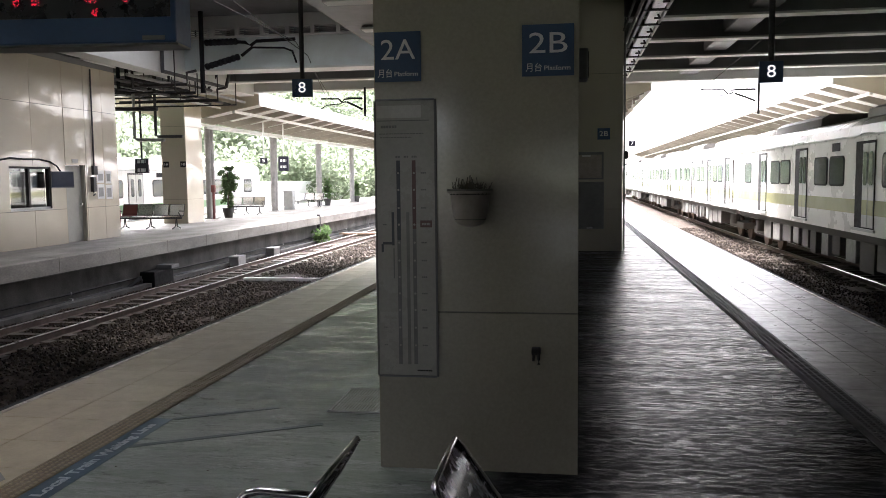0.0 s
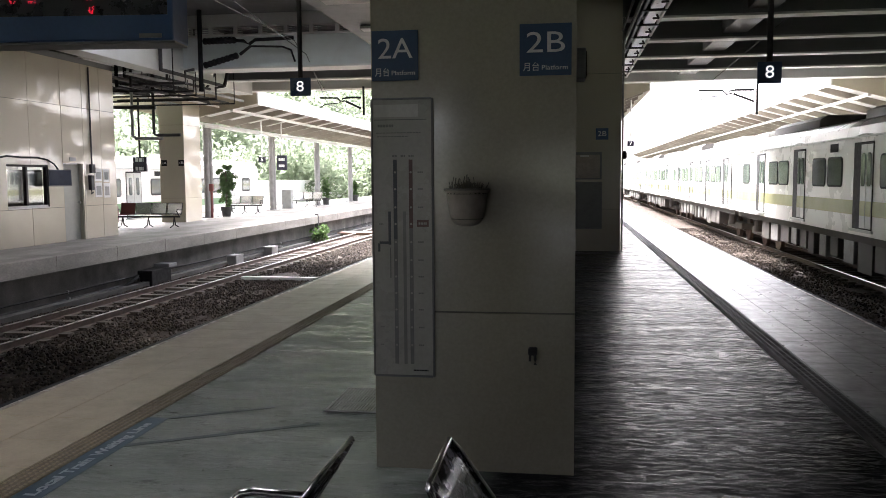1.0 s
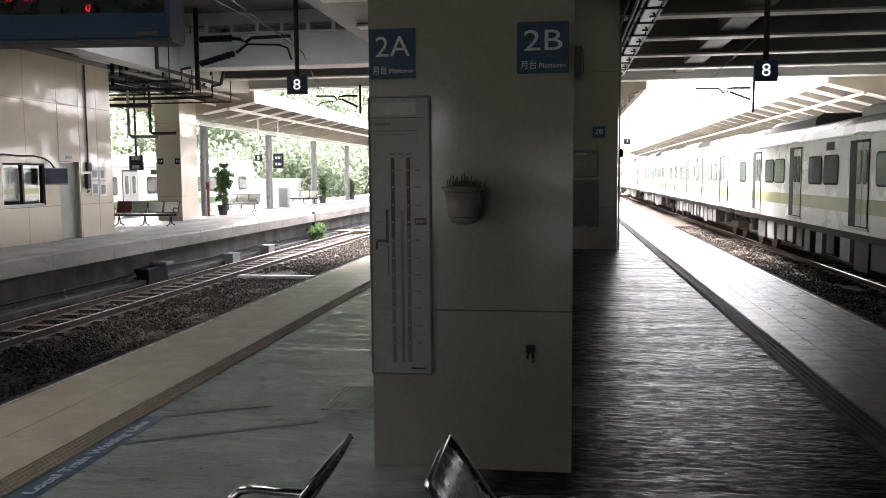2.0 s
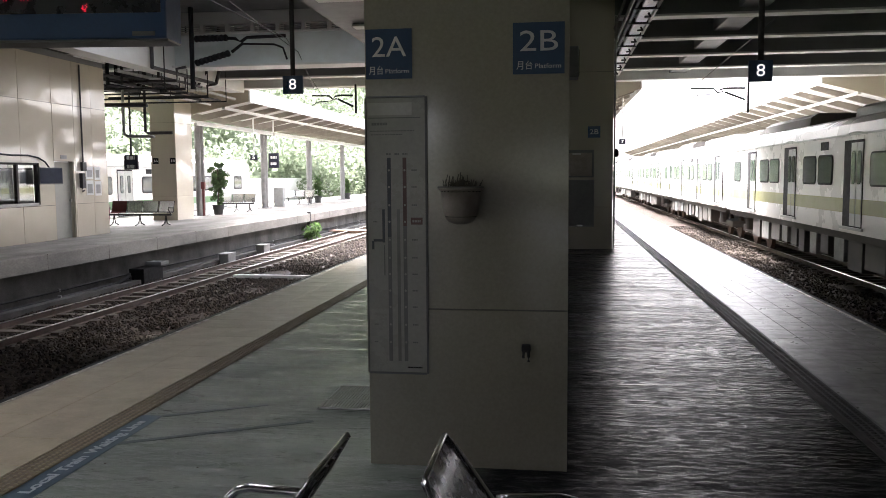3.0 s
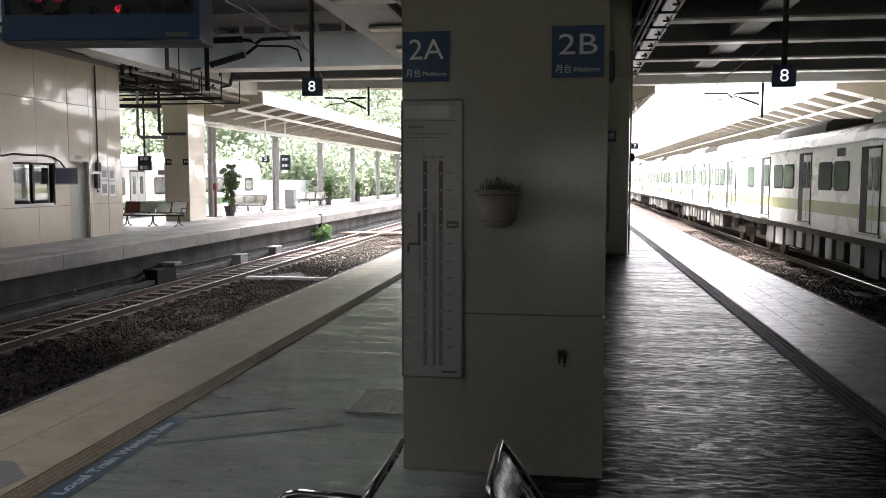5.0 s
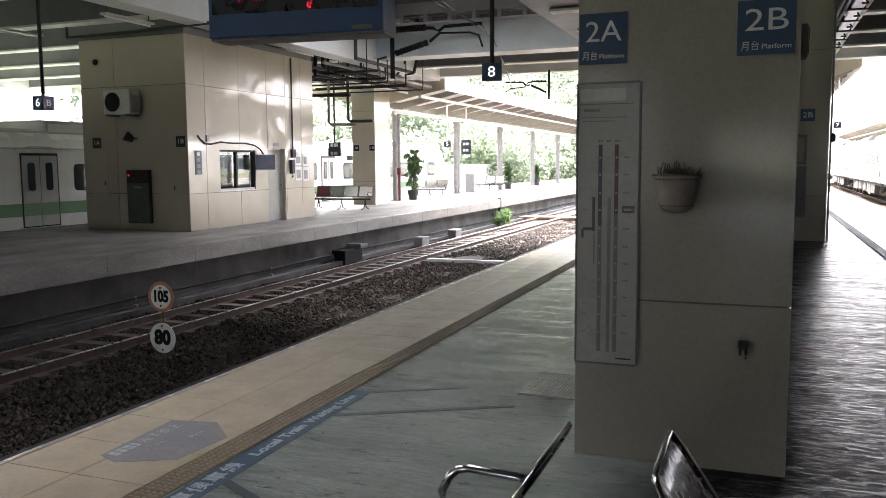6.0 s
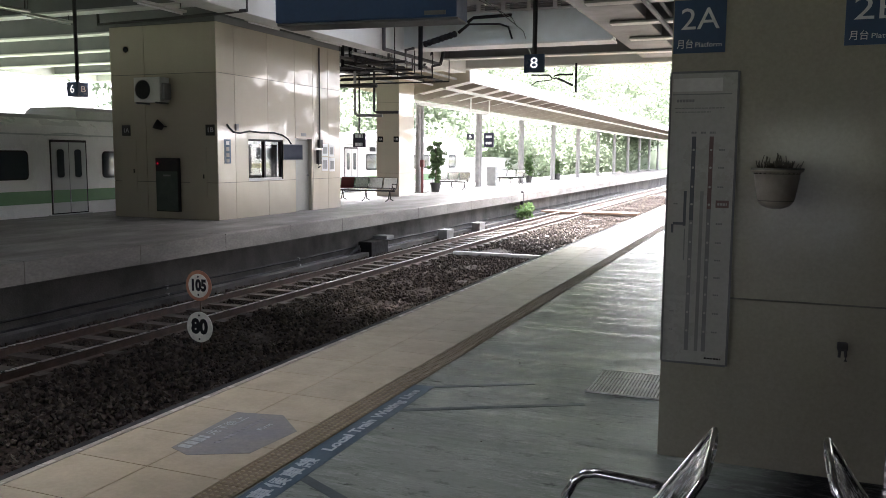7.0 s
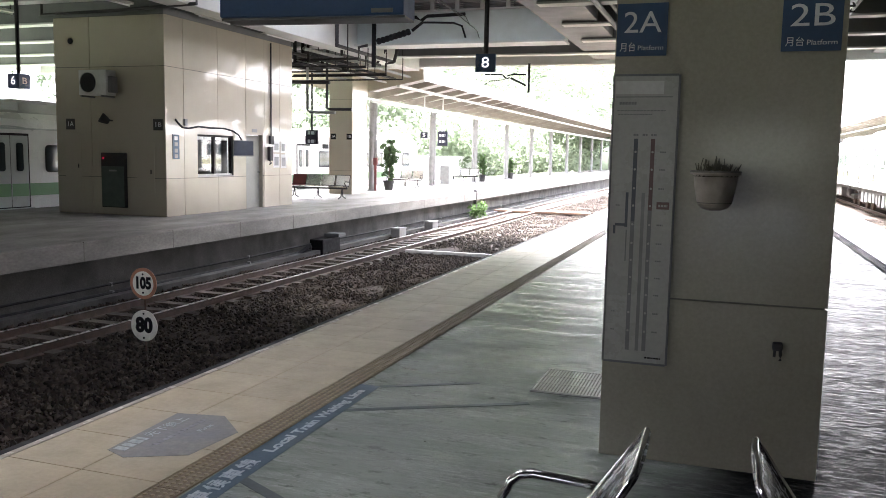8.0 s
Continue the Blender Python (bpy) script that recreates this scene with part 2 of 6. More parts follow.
def screed_material():
    """Brushed screed: fine ridges across the platform, green-grey coat with light put in, darker scuffs."""
    m = bpy.data.materials.new("screed")
    m.use_nodes = True
    n, l = m.node_tree.nodes, m.node_tree.links
    b = n["Principled BSDF"]
    geo = n.new("ShaderNodeNewGeometry")

    def tex(scale, stretch, detail, rough=0.6):
        mp = n.new("ShaderNodeMapping")
        mp.inputs["Scale"].default_value = stretch
        l.new(geo.outputs["Position"], mp.inputs["Vector"])
        t = n.new("ShaderNodeTexNoise")
        t.inputs["Scale"].default_value, t.inputs["Detail"].default_value, t.inputs["Roughness"].default_value = scale, detail, rough
        l.new(mp.outputs[0], t.inputs["Vector"])
        return t.outputs[0]

    def span(v, a, c, lo, hi):
        r = n.new("ShaderNodeMapRange")
        for k, x in (("From Min", a), ("From Max", c), ("To Min", lo), ("To Max", hi)):
            r.inputs[k].default_value = x
        l.new(v, r.inputs["Value"])
        return r.outputs[0]

    sep = n.new("ShaderNodeSeparateXYZ")
    l.new(geo.outputs["Position"], sep.inputs[0])
    ridge = tex(1.0, (8.5, 27, 1), 8, 0.8)
    patch = tex(0.55, (0.8, 1.6, 1), 7, 0.6)
    scuff = tex(2.2, (0.35, 3.2, 1), 5, 0.6)
    grain = tex(1.0, (55, 95, 1), 3, 0.7)
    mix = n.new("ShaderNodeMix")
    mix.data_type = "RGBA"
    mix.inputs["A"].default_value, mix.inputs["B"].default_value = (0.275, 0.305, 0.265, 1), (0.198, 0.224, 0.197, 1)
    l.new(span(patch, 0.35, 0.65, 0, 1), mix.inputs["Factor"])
    # left-half coat: green-grey paint with the light falling there put into its colour
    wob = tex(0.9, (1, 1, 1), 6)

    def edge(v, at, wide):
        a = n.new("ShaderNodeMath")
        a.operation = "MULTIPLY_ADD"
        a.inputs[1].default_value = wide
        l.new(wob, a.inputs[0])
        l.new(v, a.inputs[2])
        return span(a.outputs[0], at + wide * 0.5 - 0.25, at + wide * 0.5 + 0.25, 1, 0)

    lit_coat = n.new("ShaderNodeMath")
    lit_coat.operation = "MULTIPLY"
    l.new(edge(sep.outputs[0], 0.0, 0.8), lit_coat.inputs[0])
    l.new(edge(sep.outputs[1], 27.0, 3.0), lit_coat.inputs[1])
    # right side: near-black, its shade put into the colour
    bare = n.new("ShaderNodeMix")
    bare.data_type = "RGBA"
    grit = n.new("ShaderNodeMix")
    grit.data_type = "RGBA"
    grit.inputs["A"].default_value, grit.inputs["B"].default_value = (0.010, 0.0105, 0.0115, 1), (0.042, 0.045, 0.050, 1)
    # ridge tops lighter: part of their glint is put into the colour
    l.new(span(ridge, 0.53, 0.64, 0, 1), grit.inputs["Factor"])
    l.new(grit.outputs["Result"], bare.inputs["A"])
    l.new(lit_coat.outputs[0], bare.inputs["Factor"])
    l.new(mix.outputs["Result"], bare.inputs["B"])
    dark = n.new("ShaderNodeMix")
    dark.data_type = "RGBA"
    dark.inputs["B"].default_value = (0.05, 0.052, 0.05, 1)
    l.new(bare.outputs["Result"], dark.inputs["A"])
    less = span(lit_coat.outputs[0], 0, 1, 0.6, 0.10)     # the lighter left side shows few scuffs

    def times(v):
        k = n.new("ShaderNodeMath")
        k.operation = "MULTIPLY"
        l.new(v, k.inputs[0])
        l.new(less, k.inputs[1])
        return k.outputs[0]

    l.new(times(span(scuff, 0.50, 0.72, 0, 0.75)), dark.inputs["Factor"])
    fine = n.new("ShaderNodeMix")
    fine.data_type = "RGBA"
    fine.inputs["B"].default_value = (0.045, 0.046, 0.044, 1)
    l.new(dark.outputs["Result"], fine.inputs["A"])
    l.new(times(span(ridge, 0.44, 0.66, 0, 0.7)), fine.inputs["Factor"])
    # small dark chips in the paint
    chip = tex(6.5, (0.8, 1.5, 1), 4, 0.7)
    worn = n.new("ShaderNodeMix")
    worn.data_type = "RGBA"
    worn.inputs["B"].default_value = (0.06, 0.062, 0.058, 1)
    l.new(fine.outputs["Result"], worn.inputs["A"])
    l.new(span(chip, 0.59, 0.67, 0, 0.75), worn.inputs["Factor"])
    l.new(worn.outputs["Result"], b.inputs["Base Color"])
    rmix = n.new("ShaderNodeMix")
    rmix.inputs["A"].default_value = 1.0
    l.new(lit_coat.outputs[0], rmix.inputs["Factor"])
    gl = n.new("ShaderNodeMath")
    gl.operation = "MULTIPLY_ADD"
    gl.inputs[1].default_value = -0.5
    l.new(ridge, gl.inputs[0])
    l.new(tex(1.0, (0.7, 4.0, 1), 7, 0.74), gl.inputs[2])
    l.new(span(gl.outputs[0], 0.12, 0.36, 0.18, 0.34), rmix.inputs["A"])
    # dusty screed hardly shines; only the worn tops of the ridges are polished
    gloss = n.new("ShaderNodeMath")
    gloss.operation = "MULTIPLY"
    l.new(span(ridge, 0.49, 0.61, 0.02, 1.0), gloss.inputs[0])
    l.new(span(tex(1.0, (0.9, 3.6, 1), 6, 0.7), 0.38, 0.66, 0.02, 0.12), gloss.inputs[1])
    more = n.new("ShaderNodeMath")     # the lighter left side reflects more
    more.operation = "MULTIPLY"
    l.new(gloss.outputs[0], more.inputs[0])
    l.new(span(lit_coat.outputs[0], 0, 1, 1.0, 7.0), more.inputs[1])
    l.new(more.outputs[0], b.inputs["Specular IOR Level"])
    l.new(span(gl.outputs[0], 0.12, 0.36, 0.12, 0.42), rmix.inputs["B"])
    l.new(rmix.outputs["Result"], b.inputs["Roughness"])
    bp = n.new("ShaderNodeBump")
    l.new(span(lit_coat.outputs[0], 0, 1, 1.0, 0.9), bp.inputs["Strength"])
    bp.inputs["Distance"].default_value = 0.0045
    add = n.new("ShaderNodeMath")
    add.operation = "MULTIPLY_ADD"
    add.inputs[1].default_value = 0.30
    l.new(grain, add.inputs[0])
    l.new(tex(1.0, (5.0, 24, 1), 5, 0.7), add.inputs[2])
    swell = n.new("ShaderNodeMath")     # broad trowel marks under the fine ridges
    swell.operation = "MULTIPLY_ADD"
    swell.inputs[1].default_value = 1.5
    l.new(tex(1.0, (0.8, 5.0, 1), 4, 0.6), swell.inputs[0])
    l.new(add.outputs[0], swell.inputs[2])
    l.new(swell.outputs[0], bp.inputs["Height"])
    l.new(bp.outputs[0], b.inputs["Normal"])
    return m


def enamel(name, c1, c2, rough, wave):
    """Glossy enamelled sheet, slightly buckled, with faint streaks of grime."""
    m = pbr(name, c1, c2, 0.8, rough, 0.0, rvar=0.04, fine=60.0, spread=0.02)
    n, l = m.node_tree.nodes, m.node_tree.links
    n["Principled BSDF"].inputs["Specular IOR Level"].default_value = 1.0
    geo = n.new("ShaderNodeNewGeometry")
    t = n.new("ShaderNodeTexNoise")
    t.inputs["Scale"].default_value, t.inputs["Detail"].default_value = 1.5, 0.5
    l.new(geo.outputs["Position"], t.inputs["Vector"])
    bp = n.new("ShaderNodeBump")
    bp.inputs["Strength"].default_value, bp.inputs["Distance"].default_value = 1.0, wave
    l.new(t.outputs[0], bp.inputs["Height"])
    l.new(bp.outputs[0], n["Principled BSDF"].inputs["Normal"])
    return m


M["cream_panel"] = enamel("cream_panel", (0.49, 0.44, 0.345), (0.455, 0.41, 0.32), 0.12, 0.03)
M["pillar_panel"] = enamel("pillar_panel", (0.36, 0.34, 0.27), (0.34, 0.315, 0.25), 0.11, 0.004)
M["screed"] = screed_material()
glass = bpy.data.materials.new("glass")
glass.use_nodes = True
gb = glass.node_tree.nodes["Principled BSDF"]
gb.inputs["Base Color"].default_value = (0.035, 0.045, 0.05, 1)
gb.inputs["Roughness"].default_value = 0.06
gb.inputs["Specular IOR Level"].default_value = 0.6
M["glass"] = glass
clear = bpy.data.materials.new("clear_glass")
clear.use_nodes = True
cb = clear.node_tree.nodes["Principled BSDF"]
cb.inputs["Transmission Weight"].default_value, cb.inputs["Roughness"].default_value, cb.inputs["IOR"].default_value = 1.0, 0.02, 1.6
cb.inputs["Base Color"].default_value = (0.92, 0.96, 0.95, 1)
M["clear_glass"] = clear


# ---- building helpers ----
def thing(name, at=(0, 0, 0), label="", category="", group="", kind=""):
    ob = new(name)
    ob.empty_display_size = 0.1
    ob.location = at
    return tagged(ob, label, category, group, kind)


def part(name, bm, material, parent=None, label="", smooth=False):
    me = bpy.data.meshes.new(name)
    if smooth:
        for f in bm.faces:
            f.smooth = True
    bm.to_mesh(me)
    bm.free()
    me.materials.append(M[material])
    ob = new(name, me)
    ob.parent = parent
    if label:
        ob["label"] = label
    return ob


def box(x0, x1, y0, y1, z0, z1, bevel=0.0, bm=None):
    own = bmesh.new()
    bmesh.ops.create_cube(own, size=1)
    for v in own.verts:
        v.co = Vector((x0 + (v.co.x + 0.5) * (x1 - x0), y0 + (v.co.y + 0.5) * (y1 - y0), z0 + (v.co.z + 0.5) * (z1 - z0)))
    if bevel:
        bmesh.ops.bevel(own, geom=own.edges[:], offset=bevel, segments=2, affect="EDGES", profile=0.6)
    return join(bm, own)


def join(bm, own):
    if bm is None:
        return own
    me = bpy.data.meshes.new("tmp")
    own.to_mesh(me)
    own.free()
    bm.from_mesh(me)
    bpy.data.meshes.remove(me)
    return bm


def tube(points, r, bm=None, sides=8, closed=False):
    """A round bar along points."""
    own = bmesh.new()
    pts = [Vector(p) for p in points]
    n = len(pts)
    rings = []
    for i, p in enumerate(pts):
        a = pts[i - 1] if (i or closed) else p
        b = pts[(i + 1) % n] if (i < n - 1 or closed) else p
        d = (b - a).normalized()
        q = d.to_track_quat("Z", "Y")
        rings.append([own.verts.new(p + q @ Vector((r * math.cos(k * math.tau / sides), r * math.sin(k * math.tau / sides), 0))) for k in range(sides)])
    for i in range(n if closed else n - 1):
        a, b = rings[i], rings[(i + 1) % n]
        for k in range(sides):
            own.faces.new((a[k], a[(k + 1) % sides], b[(k + 1) % sides], b[k]))
    if not closed:
        own.faces.new(rings[0][::-1])
        own.faces.new(rings[-1])
    return join(bm, own)


def disc(c, r, t, axis="y", bm=None, sides=32):
    own = bmesh.new()
    bmesh.ops.create_cone(own, cap_ends=True, segments=sides, radius1=r, radius2=r, depth=t)
    rot = {"x": Euler((0, math.pi / 2, 0)), "y": Euler((math.pi / 2, 0, 0)), "z": Euler((0, 0, 0))}[axis].to_matrix().to_4x4()
    bmesh.ops.transform(own, matrix=Matrix.Translation(c) @ rot, verts=own.verts)
    return join(bm, own)


def extrude(profile, axis, a, b, bm=None):
    """A prism: profile is a list of 2D points, pushed along x, y or z from a to b."""
    own = bmesh.new()

    def at(p, v):
        return {"x": (v, p[0], p[1]), "y": (p[0], v, p[1]), "z": (p[0], p[1], v)}[axis]

    lo = [own.verts.new(at(p, a)) for p in profile]
    hi = [own.verts.new(at(p, b)) for p in profile]
    n = len(profile)
    for i in range(n):
        own.faces.new((lo[i], lo[(i + 1) % n], hi[(i + 1) % n], hi[i]))
    own.faces.new(lo[::-1])
    own.faces.new(hi)
    bmesh.ops.recalc_face_normals(own, faces=own.faces)
    return join(bm, own)


def lettering(name, text, size, material, m, parent, width=None, squeeze=1.0, bold=0.0):
    """Flat raised letters, centred, in the plane given by m (x right, y up, z out)."""
    cu = bpy.data.curves.new(name, "FONT")
    cu.body, cu.size, cu.extrude, cu.align_x, cu.align_y = text, size, 0.0008, "CENTER", "CENTER"
    cu.resolution_u, cu.offset = 3, bold
    tmp = bpy.data.objects.new(name, cu)
    me = bpy.data.meshes.new_from_object(tmp)
    bpy.data.objects.remove(tmp)
    me.materials.clear()
    me.materials.append(M[material])
    xs = [v.co.x for v in me.vertices] or [0, 1]
    k = (width / (max(xs) - min(xs))) if width else squeeze
    me.transform(m @ Matrix.Diagonal((k, 1, 1, 1)))
    ob = new(name, me)
    ob.parent = parent
    return ob


def facing(x, y, z, way):
    """A wall plane that faces -y ('s'), +x ('e'), or lies on the floor read from +x ('f')."""
    rot = {"s": pose(0, 0, 0, 90, 0, 0), "e": pose(0, 0, 0, 90, 0, 90), "w": pose(0, 0, 0, 90, 0, -90), "f": pose(0, 0, 0, 0, 0, 90)}[way]
    return Matrix.Translation((x, y, z)) @ rot


def structure(name, bm, material, label):
    return tagged(part(name, bm, material), label, kind="structure")

# ---- ground, tracks and platforms ----
RAIL_Z, BED_Z = -1.0, -1.17
EDGE_L, EDGE_R = -3.37, 3.80
Y0, Y1 = -75.0, 150.0

structure("ground", box(-600, 600, -400, 900, -1.6, -1.32), "earth", "trackside earth and grass reaching to the horizon")


def bed(name, x0, x1):
    bm = bmesh.new()
    nx, ny = 24, 220
    rows = []
    for j in range(ny + 1):
        y = -12 + 112 * (j / ny) ** 1.4 if j else Y0
        rows.append([bm.verts.new((x0 + (x1 - x0) * i / nx, y, BED_Z + 0.05 * noise.noise((x0 + (x1 - x0) * i / nx * 1.3, y * 0.9, 3.0)))) for i in range(nx + 1)])
    rows.append([bm.verts.new((x0 + (x1 - x0) * i / nx, Y1, BED_Z)) for i in range(nx + 1)])
    for a, b in zip(rows, rows[1:]):
        for i in range(nx):
            bm.faces.new((a[i], a[i + 1], b[i + 1], b[i]))
    return structure(name, bm, "ballast", "crushed-stone ballast bed, brown and dusty")


bed("ballast_west", -10.6, -3.3)
bed("ballast_east", 3.75, 11.2)
bed("ballast_far_west", -21.0, -16.9)


def stones(name, x0, x1, y0, y1, count, seed, gap=None):
    """Loose angular stones, smaller in number with distance."""
    rnd = np.random.default_rng(seed)
    base = np.array([(1, 0, 0), (-1, 0, 0), (0, 1, 0), (0, -1, 0), (0, 0, 1), (0, 0, -1)], float)
    tri = [(0, 2, 4), (2, 1, 4), (1, 3, 4), (3, 0, 4), (2, 0, 5), (1, 2, 5), (3, 1, 5), (0, 3, 5)]
    verts, faces = [], []
    for i in range(count):
        x = rnd.uniform(x0, x1)
        y = y0 + (y1 - y0) * rnd.random() ** 1.5
        if gap and any(a < x < b for a, b in gap):
            continue
        r = rnd.uniform(0.022, 0.05)
        p = base * (r * rnd.uniform(0.55, 1.25, (6, 1)))
        q = np.array(Euler(rnd.uniform(0, 6.28, 3)).to_matrix())
        p = p @ q + np.array((x, y, BED_Z + 0.012 + 0.05 * noise.noise((x * 1.3, y * 0.9, 3.0)) + rnd.uniform(-0.01, 0.02)))
        k = len(verts)
        verts.extend(p.tolist())
        faces.extend([(a + k, b + k, c + k) for a, b, c in tri])
    me = bpy.data.meshes.new(name)
    me.from_pydata(verts, [], faces)
    me.materials.append(M["stone"])
    return tagged(new(name, me), "loose grey-brown crushed ballast stones beside the rails", "ballast", kind="stuff")


def track(x, y0, y1, label, sleepers_from, sleepers_to, width=1.5):
    t = thing("railway_track", (x, 0, BED_Z), label, "track")
    for side in (-1, 1):
        c = side * 0.5335
        prof = [(c - 0.06, 0.03), (c + 0.06, 0.03), (c + 0.06, 0.045), (c + 0.012, 0.06), (c + 0.012, 0.135), (c + 0.034, 0.145), (c + 0.034, 0.168), (c - 0.034, 0.168), (c - 0.034, 0.145), (c - 0.012, 0.135), (c - 0.012, 0.06), (c - 0.06, 0.045)]
        r = part("rail", extrude(prof, "y", y0, y1), "rail_rust", t, "rust-brown steel rail")
        part("rail_head", box(c - 0.034, c + 0.034, y0, y1, 0.1685, 0.1715), "rail_top", r, "polished running surface")
    first = None
    n = int((sleepers_to - sleepers_from) / 0.6)
    for i in range(n):
        y = sleepers_from + 0.6 * i
        if first is None:
            prof = [(-0.12, -0.08), (0.12, -0.08), (0.10, 0.06), (-0.10, 0.06)]
            first = part("sleeper", extrude(prof, "x", -width / 2, width / 2), "sleeper", t)
            ob = first
        else:
            ob = new("sleeper", first.data)
            ob.parent = t
        ob.location = (0, y, 0)
    return t


TRACK_L, TRACK_R, TRACK_FL = -8.87, 8.33, -18.45
track(TRACK_L, Y0, 140, "rusty narrow-gauge railway track on ballast between platforms", 4.0, 76.0)
track(TRACK_R, Y0, 140, "railway track under the white commuter train", 14.0, 110.0)
track(TRACK_FL, Y0, 140, "railway track beyond the far platform", 8.0, 50.0)


def platform(name, x0, x1, y0, y1, label, lip_w=True, lip_e=True):
    """A slab with an overhanging coping on a recessed wall."""
    prof = [(x0 + (0.28 if lip_w else 0), -1.34), (x1 - (0.28 if lip_e else 0), -1.34), (x1 - (0.28 if lip_e else 0), -0.36), (x1, -0.34), (x1, -0.02), (x1 - 0.02, -0.004), (x0 + 0.02, -0.004), (x0, -0.02), (x0, -0.34), (x0 + (0.28 if lip_w else 0), -0.36)]
    return structure(name, extrude(prof, "y", y0, y1), "coping", label)


plat = platform("platform_middle", EDGE_L, EDGE_R, Y0, 130, "concrete island platform with tiled edges")
FAR_E, FAR_W = -10.14, -17.0
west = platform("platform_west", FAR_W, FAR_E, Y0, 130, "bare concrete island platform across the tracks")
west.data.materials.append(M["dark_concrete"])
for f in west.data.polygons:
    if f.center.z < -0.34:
        f.material_index = 1     # darker wall below the coping
for i in range(40):
    y = 4.3 + 2.4 * i
    part("coping_joint", box(FAR_E - 0.5, FAR_E + 0.003, y, y + 0.012, -0.338, -0.003), "gap_seal", west)
for z, r in ((-0.88, 0.022), (-1.04, 0.035)):
    cable = tagged(new("trackside_cable"), "dark cable along the platform wall beside the track", "cable", "cables on the platform wall")
    cable.location = (FAR_E - 0.28 + r + 0.004, Y0, z)
    part("sheath", tube([(0.0 if i % 2 else 0.012, i * 2.3, 0.012 * math.sin(i * 1.7)) for i in range(60)], r, None, 6), "rubber", cable)
    for i in range(0, 60, 2):
        part("clip", box(-r - 0.004, r + 0.006, i * 2.3, i * 2.3 + 0.05, -r - 0.01, r + 0.01), "louvre_grey", cable)
platform("platform_east", 9.95, 17.0, Y0, 130, "concrete platform behind the train", True, True)

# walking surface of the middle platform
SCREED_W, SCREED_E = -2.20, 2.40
structure("floor", box(SCREED_W, SCREED_E, Y0, 130, -0.004, 0.0), "screed", "brushed greenish-grey screed floor, scuffed, coloured as lit left and shaded right")

# ---- deck over the tracks ----
DECK_Y, DECK_Z = 31.0, 4.95
REAR_Y = -30.0
TOP = 6.6
# openings added over the tracks for sky light, unseen: x, x, y, y
ADDED_WELLS = [(-9.2, -2.6, 2.6, 5.6), (-9.6, -5.2, 17.2, 21.0)]


def slab_with_wells():
    bm = None
    xs = sorted({-29.5, 24.0, *(v for w in ADDED_WELLS for v in w[:2])})
    ys = sorted({REAR_Y, DECK_Y - 0.6, *(v for w in ADDED_WELLS for v in w[2:])})
    for x0, x1 in zip(xs, xs[1:]):
        start = None
        for y0, y1 in zip(ys, ys[1:]):
            xm, ym = (x0 + x1) / 2, (y0 + y1) / 2
            hole = any(a < xm < b and c < ym < d for a, b, c, d in ADDED_WELLS)
            if not hole and start is None:
                start = y0
            if start is not None and (hole or y1 == ys[-1]):
                bm = box(x0, x1, start, y0 if hole else y1, TOP, 7.1, 0, bm)
                start = None
    return bm


bm = slab_with_wells()
structure("deck_slab", bm, "deck_shaded", "painted concrete underside of the station deck overhead")
# unseen walls added to keep direct sun out of the openings
for x0, x1, y0, y1 in ADDED_WELLS:
    structure("parapet", box(x0 - 2.0, x1 + 0.6, y1, y1 + 0.2, 7.1, 7.3 + (y1 - y0) * 1.4), "concrete", "unseen wall added beside a deck opening to block the sun")
deck = thing("deck_frame", (0, 0, 0), "grey cross girders under the station deck", "girders", kind="structure")
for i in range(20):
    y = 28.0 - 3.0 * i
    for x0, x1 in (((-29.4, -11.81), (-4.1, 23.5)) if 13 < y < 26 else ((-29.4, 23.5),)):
        part("girder", box(x0, x1, y - 0.12, y + 0.12, DECK_Z + 0.05, TOP - 0.002), "deck_shaded", deck)
        # light caught by the flange's underside is put into its paler colour
        part("flange", box(x0, x1, y - 0.20, y + 0.20, DECK_Z, DECK_Z + 0.05), "girder_light", deck, "bottom flange with the light it catches put in its colour")
part("girder", box(-11.2, -4.55, 24.7, 25.2, 4.98, 5.92, 0.02), "girder_teal", deck, "broad pale blue-grey girder across the tracks")
part("flange", box(-11.2, -4.55, 24.5, 25.4, 4.92, 4.978), "girder_light", deck, "bottom flange with the light it catches put in its colour")
part("ledge", box(-11.2, -4.55, 24.62, 25.28, 5.922, 5.97), "girder_light", deck, "pale ledge under the louvres")
part("girder", box(-11.2, -4.55, 24.75, 25.15, 6.22, TOP - 0.002), "girder_light", deck)
for k in range(9):
    x = -11.15 + 0.8 * k
    part("mullion", box(x, x + 0.12, 24.7, 25.16, 5.972, 6.218), "girder_light", deck)
    for j in range(4):
        part("louvre", extrude([(24.78, 5.985 + 0.06 * j), (24.80, 5.98 + 0.06 * j), (24.90, 6.02 + 0.06 * j), (24.88, 6.025 + 0.06 * j)], "x", x + 0.121, x + 0.799), "louvre_grey", deck)
# pale wall added to give the white glare below the trees
structure("boundary_wall", box(-24.4, -24.0, 24, 150, -1.33, 1.45, 0.02), "girder_light", "pale wall added for the glare band beyond the far track")
structure("deck_end_beam", extrude([(DECK_Y - 0.6, DECK_Z - 0.05), (DECK_Y, DECK_Z - 0.05), (DECK_Y, 7.3), (DECK_Y - 0.6, 7.3)], "x", -29.5, 24), "girder_light", "light grey end beam of the deck")
structure("deck_side_beam", box(-29.9, -29.5, REAR_Y, DECK_Y, 4.9, 7.3), "girder_light", "grey side beam of the deck")
